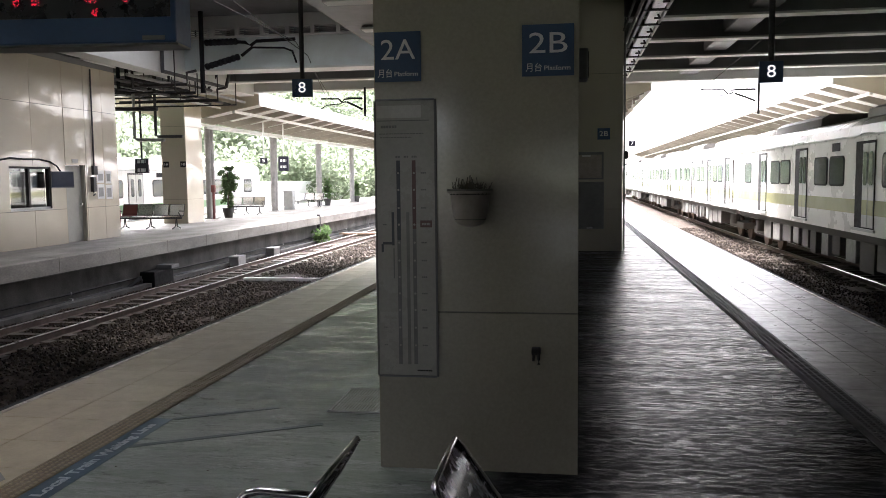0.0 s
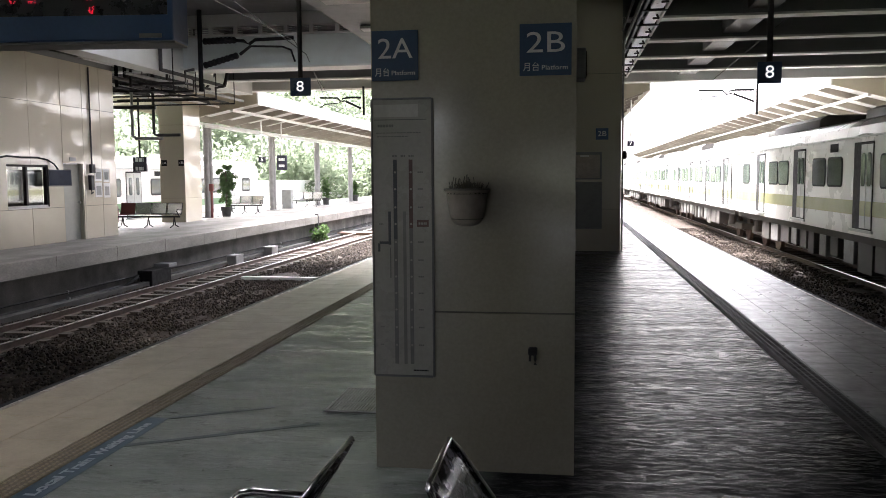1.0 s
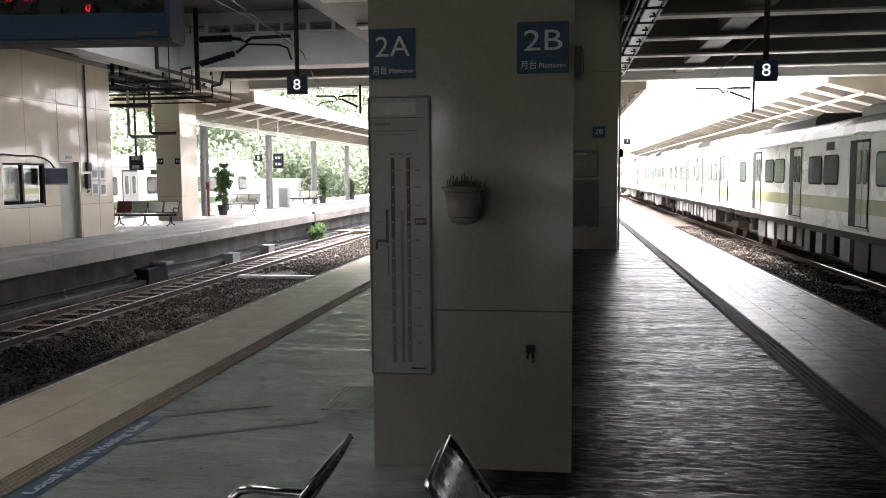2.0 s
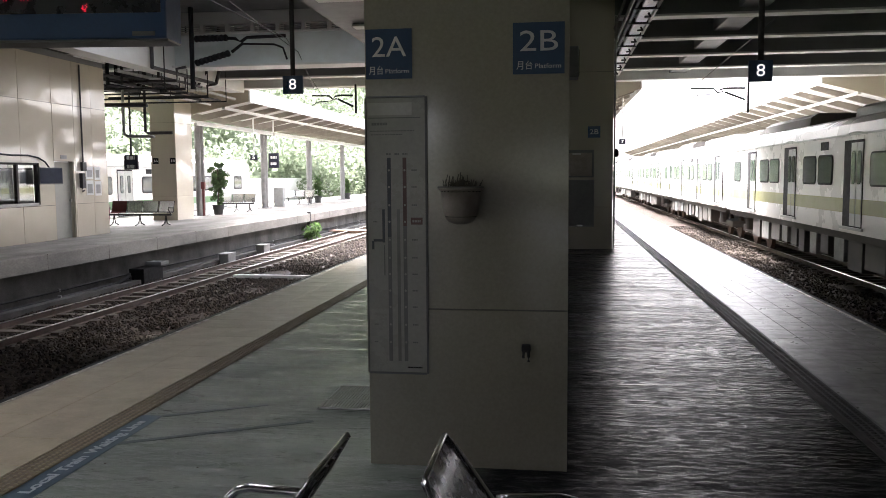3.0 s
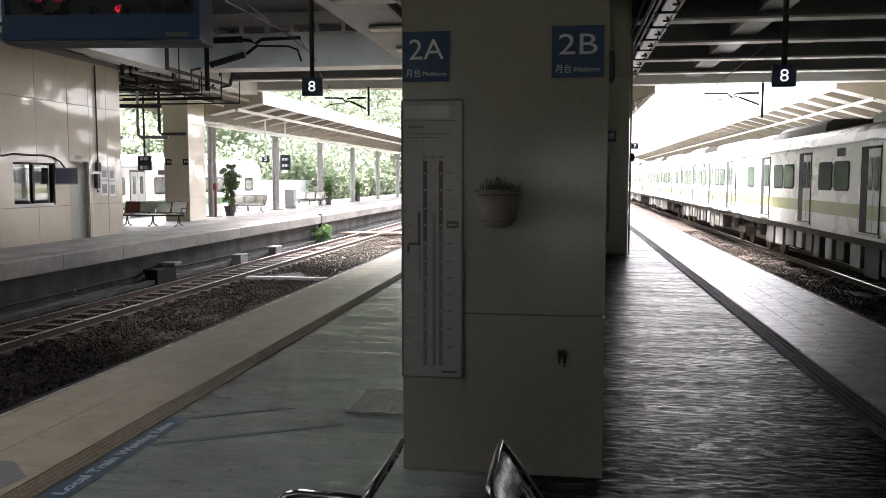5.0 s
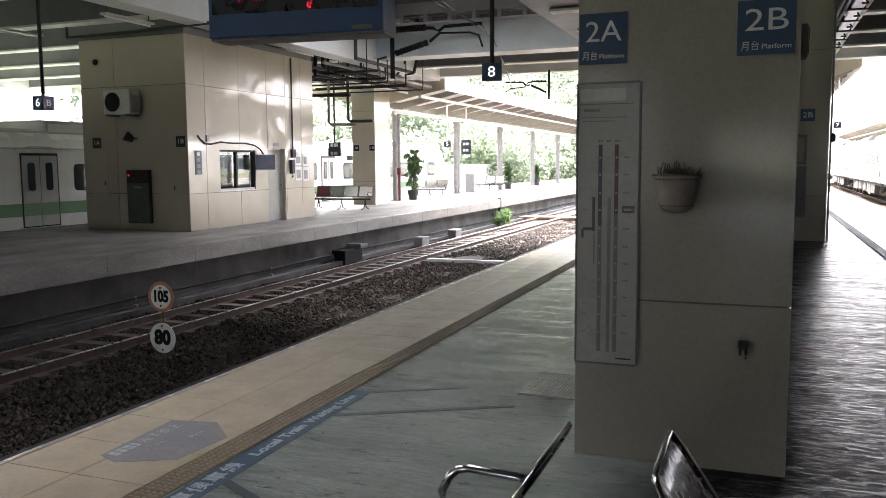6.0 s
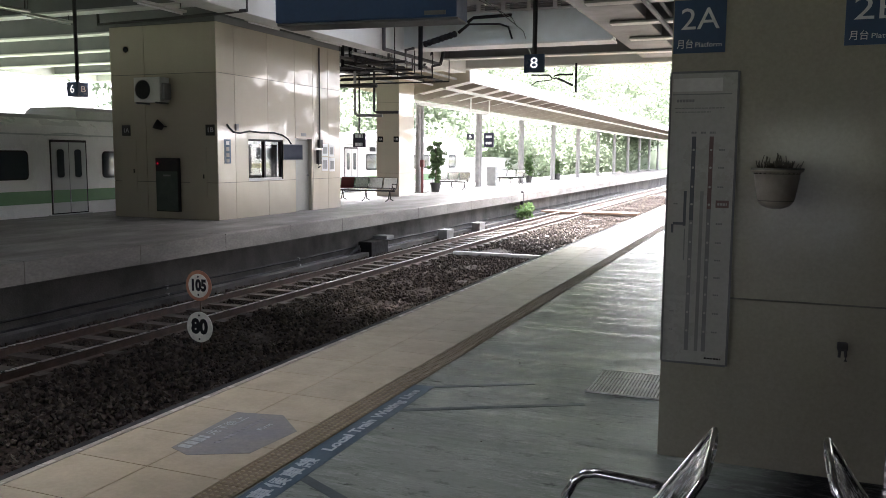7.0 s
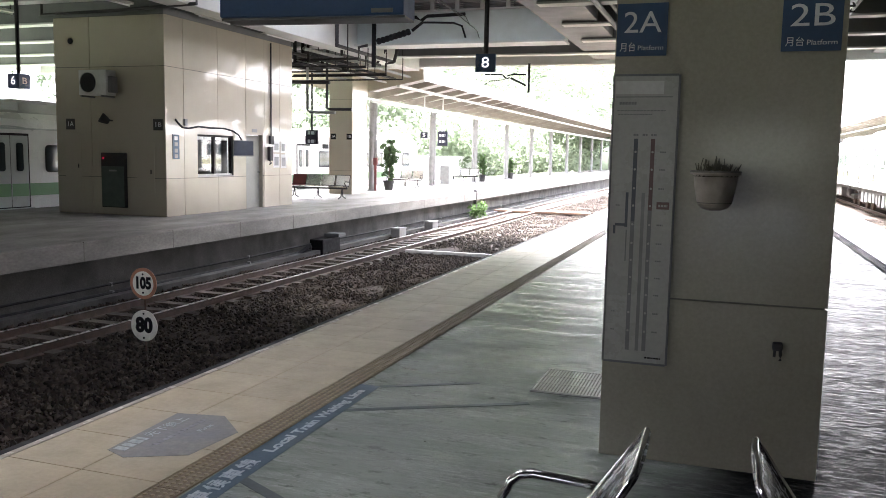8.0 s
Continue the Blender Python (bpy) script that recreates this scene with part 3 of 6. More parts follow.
part("long_girder", box(-4.54, -3.2, REAR_Y, DECK_Y - 0.62, 5.04, TOP - 0.004, 0.02), "deck_shaded", deck, "broad dull grey lengthwise girder")
# east girder takes the shaded colour, west one the lit pale colour
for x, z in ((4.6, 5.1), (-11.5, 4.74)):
    part("long_girder", box(x - 0.3, x + 0.3, REAR_Y, DECK_Y - 0.62, z, TOP - 0.004, 0.02), "deck_shaded" if x > 0 else "girder_light", deck, "painted lengthwise girder")
rear = box(-29.4, 23.5, REAR_Y - 0.4, REAR_Y, 4.7, 6.59)     # unseen wall added to block light; portals let the tracks run on
for x0, x1 in ((-29.4, -20.6), (-16.9, -10.2), (-5.2, -1.0), (3.3, 6.4), (10.0, 23.5)):
    rear = box(x0, x1, REAR_Y - 0.4, REAR_Y, -1.32, 4.7, 0, rear)
# slot left open so the pillar's gloss picks up a bright spot
rear = box(-1.0, 3.3, REAR_Y - 0.4, REAR_Y, 2.7, 4.7, 0, rear)
rear = box(-1.0, 3.3, REAR_Y - 0.4, REAR_Y, -1.32, 1.2, 0, rear)
structure("wall_rear", rear, "concrete", "unseen plain wall added behind to block light")
# unseen wall added to keep western sky out of the office's reflection
structure("wall_west", box(-30.3, -29.9, -13.0, 11.0, -1.32, 7.3), "concrete", "unseen plain wall added to block light from the west")
# unseen wall added to shut out light from the east
structure("wall_east", box(23.6, 24, REAR_Y, DECK_Y, -1.3, 6.6), "concrete", "unseen plain wall added to close the far side to light")


# ---- clad pillars ----
def clad_pillar(x0, x1, y0, y1, top, joints, label, material):
    p = thing("clad_pillar", ((x0 + x1) / 2, (y0 + y1) / 2, 0), label, "pillar")
    hx, hy = (x1 - x0) / 2, (y1 - y0) / 2
    part("core", box(-hx + 0.012, hx - 0.012, -hy + 0.012, hy - 0.012, 0, top), "gap_seal", p)
    zs = [0.0] + joints + [top]
    for a, b in zip(zs, zs[1:]):
        g = 0.004
        lo, hi = a + (g if a else 0.002), b - g
        part("panel", box(-hx, hx, -hy, -hy + 0.01, lo, hi, 0.002), material, p)
        part("panel", box(-hx, hx, hy - 0.01, hy, lo, hi, 0.002), material, p)
        part("panel", box(-hx, -hx + 0.01, -hy + 0.012, hy - 0.012, lo, hi, 0.002), material, p)
        part("panel", box(hx - 0.01, hx, -hy + 0.012, hy - 0.012, lo, hi, 0.002), material, p)
    return p


PX0, PX1, PY = -0.465, 0.61, 4.64
clad_pillar(PX0, PX1, PY, PY + 1.0, 6.58, [0.872, 2.85], "cream enamelled-panel pillar on the middle platform", "pillar_panel")
clad_pillar(-1.0, 1.67, 18.18, 19.6, 6.58, [0.9, 3.74], "wide cream panel-clad pillar further along the platform", "pillar_panel")
clad_pillar(-14.47, -13.5, 29.3, 30.7, 6.58, [0.9, 3.6], "cream panel-clad column on the far platform", "cream_panel")
clad_pillar(11.8, 12.8, 29.0, 30.2, 6.58, [0.9, 3.6], "cream panel-clad column behind the train", "cream_panel")

# ---- station office on the far platform ----
OX, OY, OX2, OY2, OTOP = -12.28, 16.54, -15.46, 22.48, 4.68
office = thing("platform_office", ((OX + OX2) / 2, (OY + OY2) / 2, 0), "cream panel-clad platform office with a window and a door", "building")
ox, oy = office.location.x, office.location.y
W0, W1, WZ0, WZ1 = 17.77, 19.34, 0.935, 1.97     # window
D0, D1, DZ = 19.97, 20.83, 2.03                  # door
T = 0.16


def office_part(name, x0, x1, y0, y1, z0, z1, material, parent=None, label="", bevel=0.0, at=None):
    ob = part(name, box(x0 - ox, x1 - ox, y0 - oy, y1 - oy, z0, z1, bevel), material, parent or office, label)
    return ob


# carcass with real openings in the track-side wall
for y0, y1, z0, z1 in ((OY + 0.02, W0, 0, OTOP), (W0, W1, 0, WZ0), (W0, W1, WZ1, OTOP), (W1, D0, 0, OTOP), (D0, D1, DZ, OTOP), (D1, OY2 - 0.02, 0, OTOP)):
    office_part("wall", OX - T, OX - 0.018, y0, y1, z0, z1, "gap_seal")
office_part("wall", OX2 + 0.02, OX - T, OY + 0.02, OY + T, 0, OTOP, "gap_seal")
E0, E1 = -15.25, -12.75     # window in the far end wall
for x0, x1, z0, z1 in ((OX2 + 0.02, E0, 0, OTOP), (E0, E1, 0, 0.75), (E0, E1, 2.15, OTOP), (E1, OX - T, 0, OTOP)):
    office_part("wall", x0, x1, OY2 - T, OY2 - 0.02, z0, z1, "paper", label="pale inner wall round the end window")
for y0, y1, z0, z1 in ((OY + T, 17.6, 0, OTOP), (17.6, 21.9, 0, 0.5), (17.6, 21.9, 2.4, OTOP), (21.9, OY2 - T, 0, OTOP)):
    office_part("wall", OX2 + 0.02, OX2 + T, y0, y1, z0, z1, "paper", label="pale inner wall with a rear window opening")
office_part("ceiling", OX2 + 0.02, OX - 0.02, OY + 0.02, OY2 - 0.02, OTOP, OTOP + 0.15, "deck_shaded")
# cladding panels
gap = 0.006
cols = [OY, 17.24, 18.65, 19.95, 20.9, 21.75, OY2]
for y0, y1 in zip(cols, cols[1:]):
    office_part("panel", OX - 0.016, OX, y0 + gap, y1 - gap, 3.5 + gap, OTOP - 0.01, "cream_panel", bevel=0.004)


def front_panels(y0, y1, z0, z1):
    """Panels split round the window and the door."""
    cuts = []
    for a, b in ((y0, y1),):
        segs = [(a, b, z0, z1)]
        for wy0, wy1, wz0, wz1 in ((W0, W1, WZ0, WZ1), (D0, D1, -0.1, DZ)):
            out = []
            for s0, s1, t0, t1 in segs:
                if wy1 <= s0 or wy0 >= s1 or wz1 <= t0 or wz0 >= t1:
                    out.append((s0, s1, t0, t1))
                    continue
                if s0 < wy0:
                    out.append((s0, wy0, t0, t1))
                if s1 > wy1:
                    out.append((wy1, s1, t0, t1))
                m0, m1 = max(s0, wy0), min(s1, wy1)
                if t1 > wz1:
                    out.append((m0, m1, wz1, t1))
                if t0 < wz0:
                    out.append((m0, m1, t0, wz0))
            segs = out
        cuts += segs
    for s0, s1, t0, t1 in cuts:
        if s1 - s0 > 0.02 and t1 - t0 > 0.02:
            g0 = gap if s0 == y0 else 0
            g1 = gap if s1 == y1 else 0
            office_part("panel", OX - 0.016, OX, s0 + g0, s1 - g1, t0 + (gap if t0 == z0 else 0), t1 - (gap if t1 == z1 else 0), "cream_panel", bevel=0.0)


for y0, y1 in zip(cols, cols[1:]):
    front_panels(y0, y1, 0.9, 3.5)
    front_panels(y0, y1, 0.0, 0.9)
for z0, z1 in ((0, 0.9), (0.9, 3.5), (3.5, OTOP - 0.01)):
    for x0, x1 in ((OX2, -14.4), (-14.4, OX)):
        office_part("panel", x0 + gap, x1 - gap, OY, OY + 0.016, z0 + gap, z1 - gap, "cream_panel", bevel=0.004)
        if z0 != 0.9:
            office_part("panel", x0 + gap, x1 - gap, OY2 - 0.016, OY2, z0 + gap, (0.75 if z1 == 0.9 else z1) - gap, "cream_panel", bevel=0.004)


# ---- trains ----
def train_car(y_len, face, doors, windows, roof_gear, shut=False, band="train_green"):
    """One commuter car, built round its middle; face +1 or -1 is the side with detail towards the camera's platform."""
    c = thing("train_car", (0, 0, 0), "", "train", "")
    h = y_len / 2
    zb, zs, ze, zt = 0.26, 0.40, 2.66, 2.96
    hw = 1.43
    prof = [(-hw, zb), (hw, zb), (hw, ze - 0.25), (hw - 0.05, ze), (hw - 0.35, ze + 0.17), (0, zt), (-hw + 0.35, ze + 0.17), (-hw + 0.05, ze), (-hw, ze - 0.25)]
    body = part("body", extrude(prof, "y", -h + 0.12, h - 0.12), "train_white", c, "white painted steel body")
    s = face * hw
    part("stripe", box(min(s, s + face * 0.004), max(s, s + face * 0.004), -h + 0.14, h - 0.14, 0.70, 1.02), band, c, "coloured band along the side")
    part("roof", extrude([(-hw + 0.34, ze + 0.172), (hw - 0.34, ze + 0.172), (hw - 0.5, ze + 0.23), (0, zt + 0.03), (-hw + 0.5, ze + 0.23)], "y", -h + 0.1, h - 0.1), "train_roof", c)
    part("gutter", box(min(s, s + face * 0.03), max(s, s + face * 0.03), -h + 0.12, h - 0.12, ze - 0.26, ze - 0.22), "train_door", c)
    for yd in doors:
        d = part("door", box(min(s, s + face * 0.012), max(s, s + face * 0.012), yd - 0.60, yd + 0.60, zs, zs + 1.90), "rubber", c, "double-leaf sliding door on a dark plate, surround and painted gap shade")
        for k in (-1, 1):
            # leaves stop short; the plate's black stands in for the gap's darkness
            a, b = (yd - 0.21, yd + 0.13) if k > 0 else (yd - 0.57, yd - 0.23)
            if shut:
                a, b = (yd + 0.01, yd + 0.56) if k > 0 else (yd - 0.56, yd - 0.01)
            leaf = part("door_leaf", box(min(s, s + face * 0.02), max(s, s + face * 0.02), a, b, zs + 0.03, zs + 1.84, 0.005), "train_door", d)
            part("band", box(min(s + face * 0.02, s + face * 0.023), max(s + face * 0.02, s + face * 0.023), a + 0.01, b - 0.01, 0.70, 1.02), band, d)
            part("pane", rounded("x", s + face * 0.021, 0.012 * face, (a + b) / 2, zs + 1.30, 0.11, 0.36, 0.07), "glass", d)
        part("arch", tube([(s + face * 0.01, yd - 0.75 + 0.15 * i, zs + 2.0 + 0.07 * math.sin(math.pi * i / 10)) for i in range(11)], 0.018), "train_door", c)
        part("step", box(min(s, s + face * 0.05), max(s, s + face * 0.05), yd - 0.7, yd + 0.7, zs - 0.06, zs), "train_door", c)
    for yw in windows:
        w = part("window_frame", rounded("x", s + face * 0.002, 0.012 * face, yw, 1.66, 0.56, 0.36, 0.12), "rubber", c)
        part("pane", rounded("x", s + face * 0.008, 0.012 * face, yw, 1.66, 0.52, 0.32, 0.10), "glass", w)
    part("number_plate", box(min(s, s + face * 0.006), max(s, s + face * 0.006), doors[1] + 1.75, doors[1] + 2.35, 2.13, 2.33), "rubber", c)
    part("grab_handle", tube([(s + face * 0.03, -h + 0.3, 0.5), (s + face * 0.03, -h + 0.3, 2.2)], 0.02), "rubber", c)
    # underframe
    rnd = random.Random(7)
    y = -h + 3.6
    part("sole_bar", box(-hw + 0.1, hw - 0.1, -h + 0.2, h - 0.2, 0.08, zb - 0.002), "underframe", c)
    while y < h - 4.0:
        w = rnd.uniform(0.5, 1.3)
        g = rnd.choice(("underframe", "underframe", "louvre_grey"))
        part("equipment_box", box(min(s - face * 0.12, s - face * 1.0), max(s - face * 0.12, s - face * 1.0), y, y + w, rnd.uniform(-0.62, -0.25), 0.08, 0.02), g, c)
        y += w + rnd.uniform(0.12, 0.5)
    for yb in (-h + 2.2, h - 2.2):
        b = part("bogie", box(-0.95, 0.95, yb - 1.45, yb + 1.45, -0.55, -0.30, 0.04), "underframe", c)
        for yy in (yb - 1.0, yb + 1.0):
            for xx in (-0.53, 0.53):
                part("wheel", disc((xx, yy, RAIL_Z + 0.43), 0.43, 0.12, "x", None, 20), "rail_rust", b)
        part("spring", disc((face * 1.0, yb, -0.2), 0.18, 0.4, "z", None, 12), "underframe", b)
    part("gangway", box(-0.7, 0.7, h - 0.14, h + 0.14, 0.35, 2.6), "rubber", c)
    for a, b, z in roof_gear:
        part("roof_unit", extrude([(-0.95, zt - 0.12), (0.95, zt - 0.12), (0.92, zt + z * 0.55), (0.72, zt + z), (-0.72, zt + z), (-0.92, zt + z * 0.55)], "y", a, b), "underframe" if z > 0.25 else "train_roof", c, "roof equipment")
    return c


def rounded(axis, at, depth, u, v, hu, hv, r):
    """A plate with rounded corners; u and v are its middle in the two other axes."""
    pts = []
    for cx, cy, a0 in ((hu - r, hv - r, 0), (-hu + r, hv - r, 90), (-hu + r, -hv + r, 180), (hu - r, -hv + r, 270)):
        for k in range(5):
            a = radians(a0 + 22.5 * k)
            pts.append((u + cx + r * math.cos(a), v + cy + r * math.sin(a)))
    return extrude(pts, axis, at, at + depth)


DOORS = (-8.3, -3.85, 1.2, 5.85)
WINS = (-6.7, -5.4, -1.9, -0.62, 2.9, 4.15, 8.1)
car = train_car(20.0, -1, DOORS, WINS, ((1.2, 6.2, 0.27), (7.2, 9.2, 0.15), (-8.6, -2.4, 0.2)), band="train_olive")
tagged(car, "white commuter train car with an olive stripe standing on the track", group="train cars")
CAR_Y = 23.3
car.matrix_basis = pose(TRACK_R, CAR_Y, 0)
for i in range(1, 5):
    copy_thing(car, pose(TRACK_R, CAR_Y + 20.4 * i, 0))
car2 = train_car(20.0, 1, DOORS, WINS, ((2.0, 5.0, 0.25),), True)
tagged(car2, "white commuter train car with a green stripe at the far platform", group="train cars beyond the far platform")
car2.matrix_basis = pose(TRACK_FL, 15.4, -0.38)
copy_thing(car2, pose(TRACK_FL, 35.8, -0.38))


# ---- platform canopies ----
def canopy(x_edge, x_post, x_back, y0, y1, z_edge, z_post, posts, label, fascia=0.62):
    c = thing("platform_canopy", (x_post, y0, 0), label, "canopy")
    dx, db = x_edge - x_post, x_back - x_post
    ln = y1 - y0
    sheet = extrude([(dx, z_edge + 0.30), (0, z_post + 0.30), (db, z_edge + 0.30), (db, z_edge + 0.38), (0, z_post + 0.38), (dx, z_edge + 0.38)], "y", 0, ln)
    part("roof_sheet", sheet, "canopy_sheet", c, "pale sheet roof")
    sg = 1 if dx > 0 else -1
    part("fascia", box(min(dx, dx + sg * 0.06), max(dx, dx + sg * 0.06), 0, ln, z_edge - 0.02, z_edge + fascia), "steel_white", c, "white edge fascia")
    sb = 1 if db > 0 else -1
    part("fascia", box(min(db, db + sb * 0.06), max(db, db + sb * 0.06), 0, ln, z_edge - 0.02, z_edge + 0.42), "steel_white", c)
    part("gable", extrude([(dx, z_edge), (0, z_post), (db, z_edge), (db, z_edge + 0.45), (dx, z_edge + 0.45)], "y", -0.012, -0.002), "cream_panel", c, "cream end panel")
    n = int(ln / 2.2)
    rf = None
    for i in range(n):
        y = 0.3 + i * 2.2
        prof = [(dx, z_edge + 0.12), (0, z_post + 0.02), (db, z_edge + 0.12), (db, z_edge + 0.30), (0, z_post + 0.30), (dx, z_edge + 0.30)]
        if rf is None:
            rf = part("rafter", extrude(prof, "y", 0, 0.14), "canopy_steel", c)
            ob = rf
        else:
            ob = new("rafter", rf.data)
            ob.parent = c
        ob.location = (0, y, 0)
    for x, z in ((dx * 0.02, z_post - 0.02), (dx * 0.66, z_edge * 0.66 + z_post * 0.34 + 0.0)):
        part("beam", box(x - 0.06, x + 0.06, 0, ln, z - 0.08, z + 0.02), "steel_white", c)
    part("gutter_pipe", tube([(dx * 0.28, 0, z_post - 0.25), (dx * 0.28, ln, z_post - 0.25)], 0.05), "steel_white", c)
    for y in posts:
        for k in (-0.16, 0.16):
            part("post", tube([(0.0, y - y0 + k, 0), (0.0, y - y0 + k, z_post)], 0.12, sides=14), "post_grey", c)
        part("base_plate", box(-0.25, 0.25, y - y0 - 0.42, y - y0 + 0.42, 0, 0.03), "steel_grey", c)
    return c


canopy(-11.3, -14.3, -17.2, 31.02, 118.0, 4.47, 3.9, [33.1 + 7.6 * i for i in range(11)], "long pale steel platform canopy on paired posts", 0.5)
canopy(9.6, 13.2, 16.6, 31.02, 130.0, 4.7, 3.75, [36 + 9.0 * i for i in range(10)], "pale steel platform canopy behind the train", 0.3)
canopy(3.4, 0.2, -3.0, 31.02, 90.0, 4.65, 3.5, [38 + 9.0 * i for i in range(5)], "steel canopy over the middle platform's far end", 0.3)


# ---- wooded hill ----
def hill():
    bm = bmesh.new()
    nx, ny = 60, 20
    rows = []
    for j in range(ny + 1):
        row = []
        for i in range(nx + 1):
            x = -260 + 300 * i / nx
            y = 60 + 200 * j / ny
            row.append(bm.verts.new((x, y, hill_z(x, y))))
        rows.append(row)
    for a, b in zip(rows, rows[1:]):
        for i in range(nx):
            bm.faces.new((a[i], a[i + 1], b[i + 1], b[i]))
    return structure("hillside", bm, "undergrowth", "green hillside behind the station")


def hill_z(x, y):
    # rises away from the tracks on the left
    d = min(-x - 34 + 0.4 * (y - 60), (4 - x) * 1.5, y)
    base = max(0.0, d) * 0.6 - 1.33
    return min(base, 62 + 8 * noise.noise((x * 0.02, y * 0.02, 0))) - (0.3 if d <= 0 else 0)


hill()


def leaf_cloud(name, centres, sizes, per, leaf, seed, material, parent=None):
    """Many small leaf blades gathered round centres."""
    rnd = np.random.default_rng(seed)
    c = np.repeat(np.array(centres, float), per, axis=0)
    r = np.repeat(np.array(sizes, float), per)[:, None]
    n = len(c)
    d = rnd.normal(size=(n, 3))
    d /= np.linalg.norm(d, axis=1)[:, None]
    q = c + d * r * rnd.uniform(0.5, 1.08, (n, 1)) * np.array((1, 1, 0.8))
    a, b = rnd.normal(size=(n, 3)), rnd.normal(size=(n, 3))
    a /= np.linalg.norm(a, axis=1)[:, None]
    b -= a * (a * b).sum(axis=1)[:, None]
    b /= np.linalg.norm(b, axis=1)[:, None]
    w = leaf * rnd.uniform(0.6, 1.3, (n, 1))
    verts = np.stack((q - a * w, q + b * w * 0.5, q + a * w, q - b * w * 0.5), axis=1).reshape(-1, 3)
    faces = np.arange(4 * n).reshape(-1, 4)
    me = bpy.data.meshes.new(name)
    me.from_pydata(verts.tolist(), [], faces.tolist())
    me.materials.append(M[material])
    ob = new(name, me)
    ob.parent = parent
    return ob


rnd = random.Random(4)
cs, ss = [], []
for i in range(2000):
    y = rnd.uniform(50, 250)
    x = min(-27 if y < 75 else -17, 12 - 0.33 * (y - 50)) - abs(rnd.gauss(0, 42))
    if y > 150:
        x = rnd.uniform(-130, -4)
    if hill_z(x, y) < -1.2 and rnd.random() < 0.5:
        continue
    r = rnd.uniform(2.2, 4.6)
    cs.append((x, y, hill_z(x, y) + r * 0.7))
    ss.append(r)
    for k in range(2):
        cs.append((x + rnd.uniform(-2, 2), y + rnd.uniform(-2, 2), hill_z(x, y) + r * rnd.uniform(0.8, 1.6)))
        ss.append(r * 0.6)
tagged(leaf_cloud("woodland", cs, ss, 125, 0.27, 5, "leaf"), "dense bright green trees covering the hillside", "woodland", kind="stuff")


# ---- small shared shapes ----
def lathe(profile, at, sides=28):
    """A turned body from (radius, height) pairs."""
    bm = bmesh.new()
    rings = []
    for r, z in profile:
        rings.append([bm.verts.new((at[0] + r * math.cos(k * math.tau / sides), at[1] + r * math.sin(k * math.tau / sides), at[2] + z)) for k in range(sides)])
    for a, b in zip(rings, rings[1:]):
        for k in range(sides):
            bm.faces.new((a[k], a[(k + 1) % sides], b[(k + 1) % sides], b[k]))
    bm.faces.new(rings[0][::-1])
    bm.faces.new(rings[-1])
    return bm


def bar_writing(parent, m, w, h, material, seed, blocks=4):
    """Writing that cannot be read, as plain bars of its size."""
    r = random.Random(seed)
    bm = None
    x = -w / 2
    while x < w / 2 - 0.002:
        bw = min(w / blocks * r.uniform(0.6, 0.95), w / 2 - x)
        own = box(x, x + bw, -h / 2, h / 2, 0, 0.0012)
        bmesh.ops.transform(own, matrix=m, verts=own.verts)
        bm = join(bm, own)
        x += bw + w / blocks * 0.18
    return part("writing", bm, material, parent)


# ---- signs and fittings on the pillars ----
def platform_sign(x0, x1, z0, z1, letters):
    s = thing("platform_sign", ((x0 + x1) / 2, PY, (z0 + z1) / 2), "navy platform sign with white %s lettering on the pillar" % letters, "sign", "platform signs")
    w, h = x1 - x0, z1 - z0
    part("plate", box(-w / 2, w / 2, -0.008, -0.0005, -h / 2, h / 2, 0.0015), "navy", s)
    lettering("letters", letters, 0.15, "white_letter", facing(0, -0.0085, h * 0.12, "s"), s, width=w * 0.74)
    lettering("wording", "月台", 0.048, "white_letter", facing(-w * 0.27, -0.0085, -h * 0.34, "s"), s, width=w * 0.31)
    lettering("wording", "Platform", 0.034, "white_letter", facing(w * 0.18, -0.0085, -h * 0.35, "s"), s, width=w * 0.50)
    return s


platform_sign(-0.459, -0.210, 2.10, 2.36, "2A")
platform_sign(0.320, 0.585, 2.108, 2.37, "2B")


